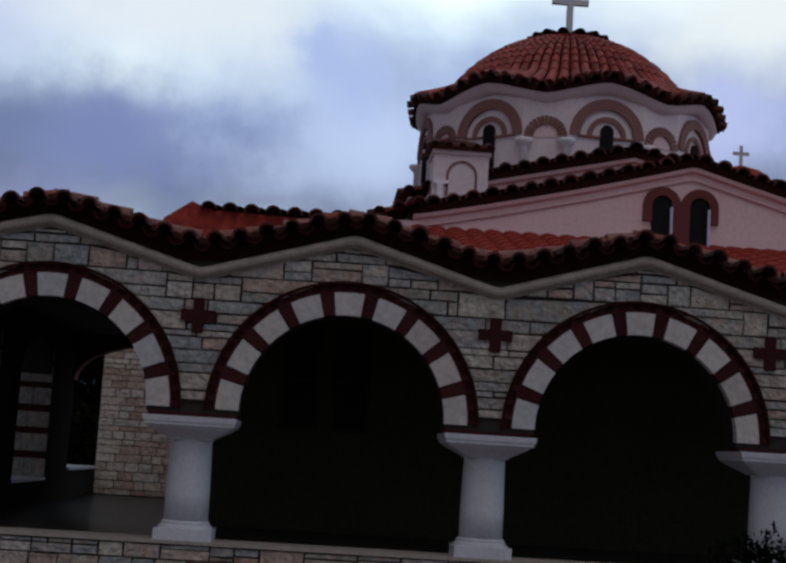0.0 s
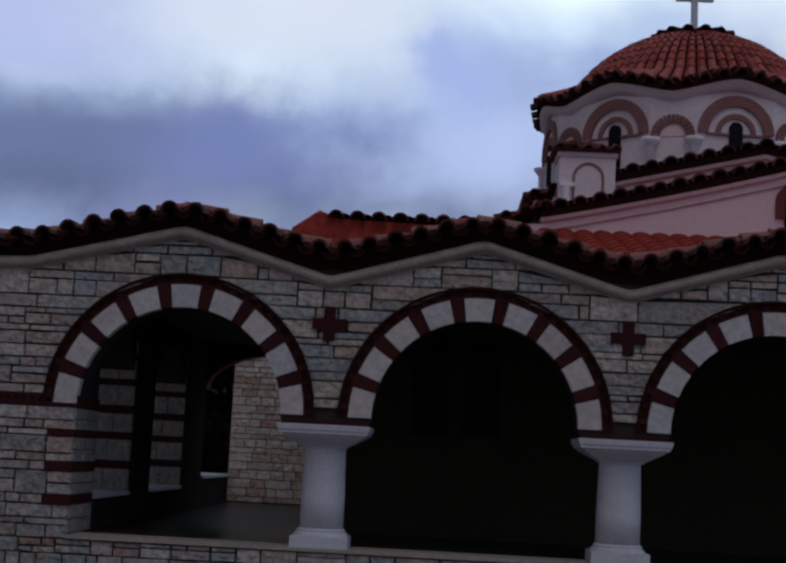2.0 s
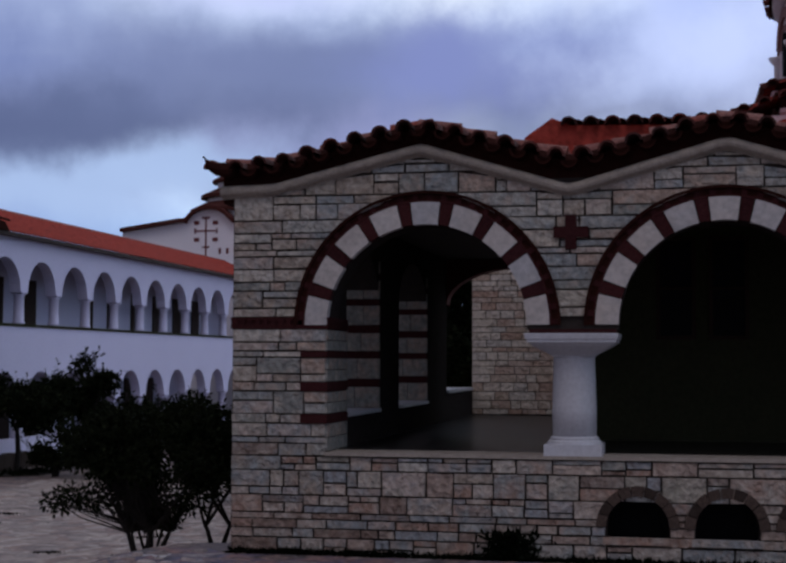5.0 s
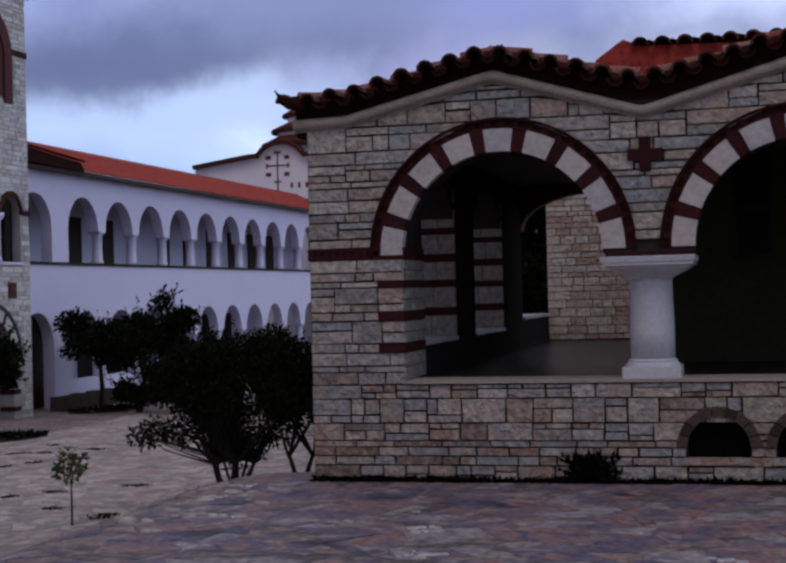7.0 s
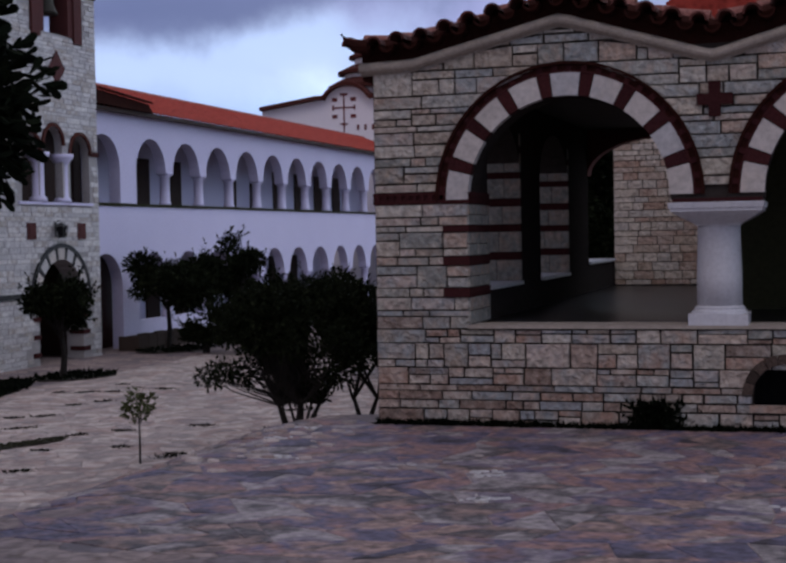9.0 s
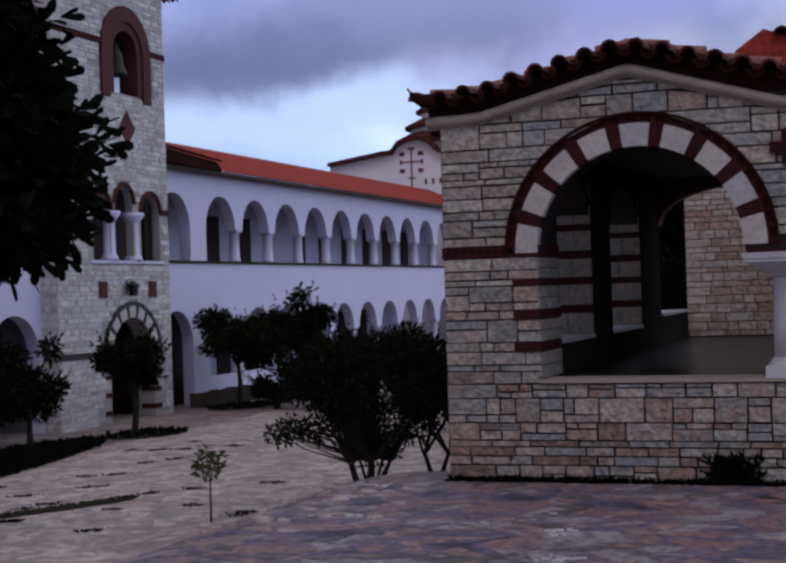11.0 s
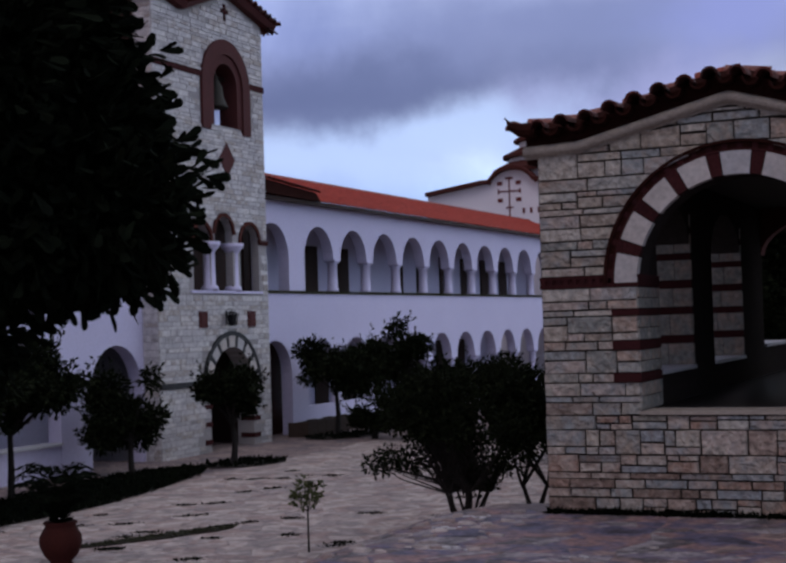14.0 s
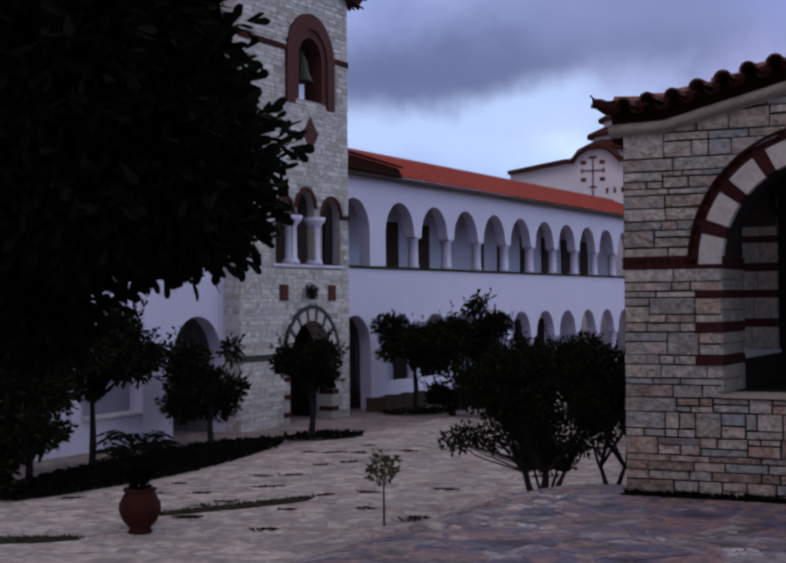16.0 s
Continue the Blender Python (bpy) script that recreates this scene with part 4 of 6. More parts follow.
bm = bmesh.new()
gx = [2.55 + 0.2 * i for i in range(40)]
strip_wall(bm, gx, lambda x: 3.9, gable_z, 4.5, 4.9)
box(bm, 2.55, 10.35, 4.9, 12.0, 3.9, 5.45)
body = part("body", bm, "pink", church, "pink plastered gable wall")
for cx in (6.03, 6.57):
    bm = bmesh.new()
    wedge(bm, cx, 5.78, 0.145, 0.27, 0, 180, 4.44, 4.52, n=14)
    for s in (-1, 1):
        if (cx < 6.3) == (s < 0):
            box(bm, min(cx + s * 0.145, cx + s * 0.27), max(cx + s * 0.145, cx + s * 0.27), 4.445, 4.52, 5.55, 5.78)
    if cx > 6.3:
        box(bm, 6.175, 6.425, 4.435, 4.52, 5.0, 5.78)
    win = part("window", bm, "red_paint", church, "arched window with red brick surround")
    bm = bmesh.new()
    wedge(bm, cx, 5.78, 0.001, 0.145, 0, 180, 4.47, 4.50, n=12)
    box(bm, cx - 0.145, cx + 0.145, 4.47, 4.50, 5.0, 5.78)
    part("pane", bm, "dark", win)
    bm = bmesh.new()
    box(bm, cx + 0.115, cx + 0.145, 4.42, 4.47, 5.0, 5.76)
    part("frame", bm, "white", win)


def gable_roof(x0, x1, zf, y, depth, step=0.27, mat="pink", size=1.0, overhang=0.22):
    """A curved gable roof with its moulding and the row of tile ends along its front edge."""
    bm = bmesh.new()
    n = max(2, int((x1 - x0) / 0.1))
    xs = [x0 + (x1 - x0) * i / n for i in range(n + 1)]
    sweep(bm, xs, zf, [(y + 0.3, -0.24), (y - 0.04, -0.24), (y - 0.05, -0.15), (y - overhang * 0.5, -0.12), (y - overhang * 0.6, -0.07), (y + 0.3, -0.07)])
    part("gable_moulding", bm, mat, church)
    bm = bmesh.new()
    sweep(bm, xs, zf, [(y + 0.3, -0.068), (y - overhang * 0.62, -0.068), (y - overhang * 0.72, 0.035), (y + 0.3, 0.035)])
    part("tile_bed", bm, "tile_dark", church)
    bm = bmesh.new()
    corrugated(bm, lambda u, v: (x0 + (x1 - x0) * u, y - overhang * 0.6 + depth * v, zf(x0 + (x1 - x0) * u) + 0.03), max(2, int((x1 - x0) / step)), max(2, int(depth / 0.35)))
    roof = part("roof", bm, "tile_rest", church, "red clay tile roof")
    k = int((x1 - x0) / step)
    for i in range(k + 1):
        x = x0 + (x1 - x0) * i / k
        tilt = math.degrees(math.atan2(zf(x + 0.05) - zf(x - 0.05), 0.1))
        lay_tile(roof, (x, y - overhang, zf(x) + 0.04), random.uniform(-3, 3), 4, -tilt * 0.7, size * random.uniform(1.15, 1.32))
    return roof


gable_roof(2.5, 10.4, gable_z, 4.5, 3.0)
# lean-to in front of the gable
bm = bmesh.new()
corrugated(bm, lambda u, v: (2.45 + 7.9 * u, 1.2 + 3.35 * v, 4.36 + 0.86 * v), 30, 9)
part("lean_to_roof", bm, "tile_rest", church, "red tile lean-to roof above the porch")
# crossing arm behind
arm_z = lambda x: 6.66 - 0.235 * abs(x - 5.75)
bm = bmesh.new()
strip_wall(bm, [3.4 + 0.2 * i for i in range(25)], lambda x: 5.2, arm_z, 5.25, 5.5)
part("crossing_wall", bm, "pale_pink", church)
gable_roof(3.3, 8.2, arm_z, 5.25, 0.7, mat="pink")
# stepped roofs on the flank
for x0, x1, z0, z1, y in ((1.92, 2.6, 5.30, 5.56, 4.3), (2.36, 2.80, 5.80, 5.98, 5.2)):
    bm = bmesh.new()
    box(bm, x0 + 0.1, x1, y + 0.1, y + 5, 3.9, z0)
    part("flank_wall", bm, "pink", church)
    bm = bmesh.new()
    corrugated(bm, lambda u, v: (x0 + (x1 - x0) * v, y + 5 * (1 - u), z0 + (z1 - z0) * v), 18, 3)
    fl = part("roof", bm, "tile_rest", church)
    for k in range(18):
        lay_tile(fl, (x0 - 0.05, y + 0.1 + k * 0.27, z0 + 0.02), -90, 14, 0, 1.0)
    for k in range(3):
        lay_tile(fl, (x0 + 0.1 + k * 0.27, y - 0.12, z0 + 0.05 + 0.09 * k), 0, 4, -18, 1.0)

# corner turret
bm = bmesh.new()
box(bm, 2.77, 3.56, 4.75, 5.5, 5.5, 6.42)
box(bm, 2.74, 3.59, 4.72, 5.53, 6.36, 6.42)
turret = part("turret", bm, "pale_pink", church, "small square turret with blind arch")
bm = bmesh.new()
wedge(bm, 3.18, 6.05, 0.19, 0.225, 0, 180, 4.735, 4.76, n=14)
box(bm, 2.955, 2.99, 4.735, 4.76, 5.75, 6.05)
box(bm, 3.37, 3.405, 4.735, 4.76, 5.75, 6.05)
part("blind_arch", bm, "arch_brown", turret)
bm = bmesh.new()
box(bm, 2.79, 2.99, 4.70, 4.75, 5.92, 5.97)
lathe(bm, [(0.05, 0.0), (0.05, 0.22)], (2.87, 4.71, 5.70), 12)
part("colonette", bm, "far_white", turret)
bm = bmesh.new()
square_lathe(bm, [(0.45, 6.42), (0.47, 6.46), (0.45, 6.48), (0.02, 6.66)], (3.165, 5.12, 0))
tr = part("turret_roof", bm, "tile_mid", turret)
for k in range(5):
    lay_tile(church, (2.76 + k * 0.2, 4.62, 6.45), 0, 18, 0, 0.72)
    lay_tile(church, (2.68, 4.72 + k * 0.2, 6.45), -90, 18, 0, 0.72)

# drum and dome
DX, DY, RD = 5.16, 8.0, 2.40
AW, AF = 14.0, 8.5


TURN = radians(6.5)


def drum_point(a, rad, z):
    return (DX + rad * math.sin(a + TURN), DY - rad * math.cos(a + TURN), z)


def eave_z(a):
    k = math.degrees(a) / 45.0
    return 7.66 + 0.05 * (1 - 4 * abs(k - round(k))) + 0.05 * math.cos(2 * math.pi * k)


bm = bmesh.new()
corners = []
for k in range(8):
    for s in (-AW, AW):
        corners.append(radians(45 * k + s))
outline = []
for a, b in zip(corners, corners[1:] + [corners[0] + 2 * math.pi]):
    for q in range(6):
        x = math.sin(a) + (math.sin(b) - math.sin(a)) * q / 6
        y = math.cos(a) + (math.cos(b) - math.cos(a)) * q / 6
        outline.append((math.atan2(x, y), RD * math.hypot(x, y)))
rings = [[bm.verts.new(drum_point(a, rr, eave_z(a) + 0.09 if top else 5.9)) for a, rr in outline] for top in (False, True)]
for i in range(len(outline)):
    j = (i + 1) % len(outline)
    bm.faces.new((rings[0][i], rings[0][j], rings[1][j], rings[1][i]))
drum = part("drum", bm, "pale_pink", church, "pale pink octagonal drum below the dome")


def facing(a, rad):
    """Maps face coordinates (u, w, d) to a drum side at angle a, d towards the inside."""
    ca, sa = math.cos(a + TURN), math.sin(a + TURN)
    return lambda u, w, d: (DX + (rad - d) * sa + u * ca, DY - (rad - d) * ca + u * sa, w)


for k in range(8):
    a = radians(45 * k)
    f = facing(a, RD * math.cos(radians(AW)))
    bm = bmesh.new()
    wedge(bm, 0, 7.00, 0.42, 0.58, 0, 180, -0.05, 0.02, f, 18)
    w = part("window_arch", bm, "arch_brown", drum, "red painted arch over a drum window")
    bm = bmesh.new()
    wedge(bm, 0, 7.00, 0.23, 0.31, 0, 180, -0.03, 0.02, f, 14)
    box_pts = [(-0.45, 6.97), (0.45, 6.97), (0.45, 7.00), (-0.45, 7.00)]
    prism(bm, box_pts, -0.04, 0.02, f)
    part("inner_arch", bm, "arch_brown", w)
    bm = bmesh.new()
    wedge(bm, 0, 7.08, 0.001, 0.10, 0, 180, -0.044, 0.01, f, 10)
    prism(bm, [(-0.10, 6.5), (0.10, 6.5), (0.10, 7.08), (-0.10, 7.08)], -0.046, 0.01, f)
    part("pane", bm, "dark", w)
    a2 = radians(45 * k + 22.5)
    f = facing(a2, RD * math.cos(radians(AF)) + 0.01)
    bm = bmesh.new()
    for q in range(15):
        wedge(bm, 0, 6.94, 0.19, 0.33, 12 * q + 1.0, 12 * q + 10.0, -0.035, 0.02, f, 1)
    fan = tagged(part("fan_arch", bm, "arch_brown", drum, "small brick fan arch between two white colonettes"), kind="stuff")
    bm = bmesh.new()
    wedge(bm, 0, 6.94, 0.001, 0.19, 0, 180, -0.006, 0.01, f, 10)
    part("fan_panel", bm, "pink", fan)
    for s in (-0.32, 0.32):
        bm = bmesh.new()
        p = Vector(f(s, 0, -0.03))
        lathe(bm, [(0.055, 6.2), (0.055, 6.77), (0.07, 6.79), (0.13, 6.86), (0.14, 6.91)], (p.x, p.y, 0), 12)
        part("colonette", bm, "far_white", fan, smooth=True)

bm = bmesh.new()
N = 128
prof = ((2.36, -0.10), (2.44, -0.06), (2.47, 0.0), (2.50, 0.035), (2.50, 0.045), (2.2, 0.04))
rings = [[bm.verts.new(drum_point(2 * math.pi * i / N, rr, eave_z(2 * math.pi * i / N) + dz)) for i in range(N)] for rr, dz in prof]
for p, q in zip(rings, rings[1:]):
    for i in range(N):
        bm.faces.new((p[i], p[(i + 1) % N], q[(i + 1) % N], q[i]))
part("eave", bm, "pale_pink", drum, smooth=True)
RS, ZC = 2.32, 6.82
COUR, TEETH = 12, 74


def dome_spot(a, v, lift):
    """A place on the dome: v from the eaves (0) to the top (1), lift above its shell."""
    th = radians(28 + 60 * max(0.0, v))
    rr, zz = (RS + lift) * math.cos(th), ZC + (RS + lift) * math.sin(th)
    if v < 1 / COUR:
        k = 1 - max(0.0, v) * COUR
        rr, zz = rr + (2.50 + lift - rr) * k, zz + (eave_z(a) + 0.16 + lift - zz) * k
    return drum_point(a, rr, zz)


bm = bmesh.new()
shell = [[bm.verts.new(dome_spot(2 * math.pi * i / 96, j / COUR, -0.01)) for i in range(96)] for j in range(COUR + 1)]
for p, q in zip(shell, shell[1:]):
    for i in range(96):
        bm.faces.new((p[i], p[(i + 1) % 96], q[(i + 1) % 96], q[i]))
dome = part("dome", bm, "tile_dark", church, "red scalloped tile dome")
bm = bmesh.new()
random.seed(17)
for j in range(COUR):
    for i in range(TEETH):
        rows, up_by = [], random.uniform(-0.004, 0.006)
        for v, lift in ((j / COUR, -0.005), (j / COUR, 0.020), ((j + 1.1) / COUR, -0.002)):
            rows.append([bm.verts.new(dome_spot(2 * math.pi * (i + 0.09 + 0.82 * q / 4) / TEETH, v, lift + up_by + (0.0, 0.046, 0.062, 0.046, 0.0)[q] * (1 - 0.55 * v))) for q in range(5)])
        for p, q in zip(rows, rows[1:]):
            for k in range(4):
                bm.faces.new((p[k], p[k + 1], q[k + 1], q[k]))
tagged(part("dome_tiles", bm, "tile_dome", dome, "rows of red clay tiles"), kind="stuff")


def tile_ring(name, profile, teeth, height, mat):
    """A ring of round tiles laid side by side: (radius, z above the line, share of the tile's bulge)."""
    bm = bmesh.new()
    n = teeth * 6
    rings = []
    for rr, dz, share in profile:
        rings.append([bm.verts.new(drum_point(2 * math.pi * i / n, rr + 0.012 * math.sin(i * 1.7), height(2 * math.pi * i / n) + dz + share * (0.0, 0.045, 0.075, 0.085, 0.075, 0.045)[i % 6])) for i in range(n)])
    for p, q in zip(rings, rings[1:]):
        for i in range(n):
            bm.faces.new((p[i], p[(i + 1) % n], q[(i + 1) % n], q[i]))
    part(name, bm, mat, dome)


tile_ring("eave_bed", ((2.44, 0.05, 0), (2.54, 0.05, 0), (2.545, 0.09, 1), (2.40, 0.20, 1), (2.2, 0.18, 0)), 60, eave_z, "tile_dark")
for k in range(60):
    a = 2 * math.pi * k / 60
    lay_tile(dome, drum_point(a, 2.63 + random.uniform(-0.015, 0.015), eave_z(a) + 0.10), math.degrees(a + TURN) + random.uniform(-3, 3), 16, 0, random.uniform(1.0, 1.12))
tile_ring("top_tiles", ((0.20, 9.06, 0), (0.56, 9.04, 0), (0.57, 9.10, 0.5), (0.2, 9.22, 0.5), (0.1, 9.2, 0)), 15, lambda a: 0.0, "tile_dark")
for k in range(15):
    a = 2 * math.pi * k / 15
    lay_tile(dome, drum_point(a, 0.68 + random.uniform(-0.015, 0.015), 9.10), math.degrees(a + TURN), 10, 0, 1.05, PAN)
bm = bmesh.new()
lathe(bm, [(0.16, 9.03), (0.14, 9.18), (0.07, 9.22)], (DX, DY, 0), 14)
box(bm, DX - 0.052, DX + 0.052, DY - 0.05, DY + 0.05, 9.2, 10.12)
box(bm, DX - 0.31, DX + 0.31, DY - 0.045, DY + 0.045, 9.80, 9.90)
part("cross", bm, "marble", church, "white marble cross on the dome")
# small roof with a cross beyond
bm = bmesh.new()
lathe(bm, [(0.62, 6.9), (0.62, 7.0), (0.35, 7.22), (0.08, 7.32)], (8.3, 8.4, 0), 16)
box(bm, 7.6, 9.6, 7.6, 9.4, 5.4, 6.9)
sm = part("small_cupola", bm, "tile_rest", church)
bm = bmesh.new()
box(bm, 8.275, 8.325, 8.38, 8.42, 7.3, 7.68)
box(bm, 8.16, 8.44, 8.385, 8.415, 7.51, 7.57)
part("small_cross", bm, "marble", sm)
for k in range(6):
    lay_tile(sm, (7.75 + k * 0.3, 7.5, 6.95 - 0.03 * k), 0, 10, 0, 1.0)

# raised tile roof by the valley
bm = bmesh.new()
corrugated(bm, lambda u, v: (-0.25 + 2.2 * u, 2.55 + 1.6 * v, 4.93 + 0.1 * v), 8, 4)
raised = part("raised_roof", bm, "tile_rest", church, "raised red tile roof with round tile ends")
for k in range(9):
    lay_tile(raised, (-0.18 + 0.27 * k, 2.42, 4.93), 0, 4, 0, 1.15)
bm = bmesh.new()
prism(bm, [(-0.78, 4.45), (-0.25, 4.45), (1.95, 4.45), (1.95, 4.90), (-0.15, 4.94), (-0.40, 5.04), (-0.74, 4.80)], 2.56, 4.2, XZ)
part("raised_body", bm, "tile_flat", church)

# ---- bell tower ----
TX = -17.78
tower = thing("bell_tower", (0, 0, 0), "tall pale stone bell tower with red trimmed openings", "tower")


def tower_top(y):
    return along([(13.6, 10.45), (15.2, 10.10), (17.4, 10.9), (19.75, 10.32)], y)


DOOR_C, BELL_C = 17.35, 17.36


def band(z_low, z_top, holes, d0=TX - 0.5, d1=TX):
    """A stretch of the tower's face with openings (c, half width, foot, spring)."""
    bm = bmesh.new()
    us = {13.9, 15.2, 17.4, 19.4}
    for c, h, foot, spring in holes:
        us |= {c - h * math.cos(math.pi * i / 14) for i in range(15)}
    us = sorted(us)

    def low(y):
        for c, h, foot, spring in holes:
            if abs(y - c) < h:
                return spring + math.sqrt(h * h - (y - c) ** 2)
        return z_low

    strip_wall(bm, us, low, z_top, d0, d1, YZ)
    for c, h, foot, spring in holes:
        if foot > z_low:
            box(bm, d0, d1, c - h, c + h, z_low, foot)
    return bm


T1 = [(DOOR_C, 1.1, -1.2, 0.45)]
T2 = [(16.0, 0.42, 3.02, 4.3), (17.1, 0.46, 3.02, 4.5), (18.45, 0.50, 3.02, 4.3)]
T3 = [(BELL_C, 0.66, 7.35, 8.41)]
part("lower_wall", band(-1.2, lambda y: 2.7, T1), "pale_mortar", tower)
part("middle_wall", band(2.7, lambda y: 6.0, T2, TX - 0.22), "pale_mortar", tower)
part("upper_wall", band(6.0, tower_top, T3), "pale_mortar", tower)
# inner walls coloured near black to hold the shade behind the openings
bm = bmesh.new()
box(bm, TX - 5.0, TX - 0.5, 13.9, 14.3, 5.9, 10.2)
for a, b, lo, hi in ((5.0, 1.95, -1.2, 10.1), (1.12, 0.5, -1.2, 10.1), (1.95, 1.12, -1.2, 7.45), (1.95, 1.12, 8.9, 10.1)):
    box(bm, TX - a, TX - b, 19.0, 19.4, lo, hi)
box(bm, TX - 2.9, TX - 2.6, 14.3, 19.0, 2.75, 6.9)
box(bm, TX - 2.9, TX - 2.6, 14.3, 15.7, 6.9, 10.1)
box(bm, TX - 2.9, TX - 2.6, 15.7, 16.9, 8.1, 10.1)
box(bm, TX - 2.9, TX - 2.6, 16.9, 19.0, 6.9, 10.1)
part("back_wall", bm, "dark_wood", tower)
bm = bmesh.new()
box(bm, TX - 5.0, TX - 0.5, 13.9, 14.3, -1.2, 5.9)
box(bm, TX - 2.9, TX - 2.6, 14.3, 19.0, -1.2, 2.75)
part("passage_wall", bm, "shaded_plaster", tower, "plastered wall of the tower passage, greyed for its shade")
random.seed(21)


def tower_hole(u, w, du, dw):
    for c, h, foot, spring in T1 + T2 + T3:
        extra = 0.42 if c in (DOOR_C,) else (0.46 if c == BELL_C else 0.1)
        r = h + extra
        if abs(u - c) < h + (0.46 if c == BELL_C else 0.02) + du and foot - dw < w < spring:
            return True
        if w >= spring - dw and math.hypot(max(0, abs(u - c) - du * 0.3), w - spring) < r:
            return True
    return w + dw > tower_top(u) - 0.1


rubble_parts(tower, "ashlar_piece", 13.9, 19.4, -1.2, 10.9, TX, lambda u, w, d: (2 * TX - d, u, w), 0.13, 0.5, 0.025, tower_hole, lambda u, w: u > 15.0 and w > 4.6, "ashlar")
bm = bmesh.new()
rubble(bm, TX - 0.45, TX, -1.2, 10.0, 13.9, XZ, 0.17, 0.4, 0.02)
tagged(part("side_stonework", bm, "ashlar", tower), kind="stuff")
a = 0.0
for k in range(17):
    wide = 15.0 if k % 2 == 0 else 5.625
    bm = bmesh.new()
    wedge(bm, DOOR_C, 0.45, 1.1, 1.40, a + 0.4, a + wide - 0.4, TX - 0.4, TX + 0.035, YZ, 2)
    part("brick" if k % 2 else "voussoir", bm, "iron" if k % 2 else "voussoir", tower)
    a += wide
bm = bmesh.new()
wedge(bm, DOOR_C, 0.45, 1.40, 1.52, 0, 180, TX, TX + 0.05, YZ, 28)
part("arch_band", bm, "iron", tower)
for z0 in (-0.9, -0.45, 0.0):
    for s in (-1, 1):
        bm = bmesh.new()
        y = DOOR_C + s * 1.25
        box(bm, TX - 0.4, TX + 0.03, y - 0.17, y + 0.17, z0, z0 + 0.12)
        part("brick", bm, "brick_rest", tower)
bm = bmesh.new()
box(bm, TX, TX + 0.06, 13.88, 15.85, 0.60, 0.74)
part("string_course", bm, "iron", tower)
bm = bmesh.new()
box(bm, TX, TX + 0.05, 13.88, 16.15, 8.50, 8.66)
part("string_course", bm, "brick_rest", tower)
bm = bmesh.new()
box(bm, TX, TX + 0.05, 18.62, 19.42, 8.50, 8.66)
part("string_course", bm, "brick_rest", tower)
bm = bmesh.new()
box(bm, TX, TX + 0.05, 18.98, 19.42, 4.28, 4.40)
part("string_course", bm, "brick_rest", tower)
bm = bmesh.new()
wedge(bm, BELL_C, 8.41, 0.60, 0.84, 0, 180, TX - 0.52, TX + 0.03, YZ, 20)
wedge(bm, BELL_C, 8.41, 0.84, 1.24, 0, 180, TX - 0.02, TX + 0.08, YZ, 20)
for s in (-1, 1):
    y = BELL_C + s * 0.72
    box(bm, TX - 0.52, TX + 0.03, y - 0.12, y + 0.12, 7.35, 8.41)
    y = BELL_C + s * 1.04
    box(bm, TX - 0.02, TX + 0.08, y - 0.20, y + 0.20, 7.20, 8.41)
part("bell_arch", bm, "tower_red", tower, "red painted arch of the bell opening")
bm = bmesh.new()
lathe(bm, [(0.36, 7.88), (0.33, 7.95), (0.25, 8.15), (0.21, 8.45), (0.12, 8.62), (0.03, 8.9)], (TX - 0.34, BELL_C + 0.06, 0), 20)
box(bm, TX - 0.38, TX - 0.30, BELL_C - 0.62, BELL_C + 0.62, 8.66, 8.74)
part("bell", bm, "bronze", tower, "dark bronze bell", True)
bm = bmesh.new()
prism(bm, [(17.33, 6.02), (17.33 + 0.40, 6.47), (17.33, 6.92), (17.33 - 0.40, 6.47)], TX, TX + 0.05, YZ)
part("diamond_panel", bm, "tower_red", tower, "red diamond panel")
for y in (15.93, 18.41):
    bm = bmesh.new()
    box(bm, TX, TX + 0.045, y - 0.21, y + 0.21, 2.07, 2.49)
    box(bm, TX + 0.045, TX + 0.06, y - 0.13, y + 0.13, 2.14, 2.42)
    part("plaque", bm, "tower_red", tower, "square red plaque")
for y in (16.54, 17.74):
    bm = bmesh.new()
    lathe(bm, [(0.24, 3.02), (0.22, 3.12), (0.16, 3.18), (0.15, 4.0), (0.17, 4.04), (0.30, 4.18), (0.31, 4.28)], (TX - 0.12, y, 0), 18)
    part("colonette", bm, "white", tower, "white colonette in the triple window", True)
for c, h, foot, spring in T2:
    bm = bmesh.new()
    wedge(bm, c, spring, h, h + 0.10, 0, 180, TX - 0.02, TX + 0.05, YZ, 14)
    part("window_arch", bm, "tile_mid", tower)
# dark sheet added behind the triple window in place of the shade inside
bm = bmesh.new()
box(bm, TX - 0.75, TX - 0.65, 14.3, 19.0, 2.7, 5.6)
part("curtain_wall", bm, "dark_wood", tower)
bm = bmesh.new()
box(bm, TX - 0.5, TX + 0.06, 15.4, 19.05, 2.95, 3.02)
part("window_sill", bm, "white", tower)
bm = bmesh.new()
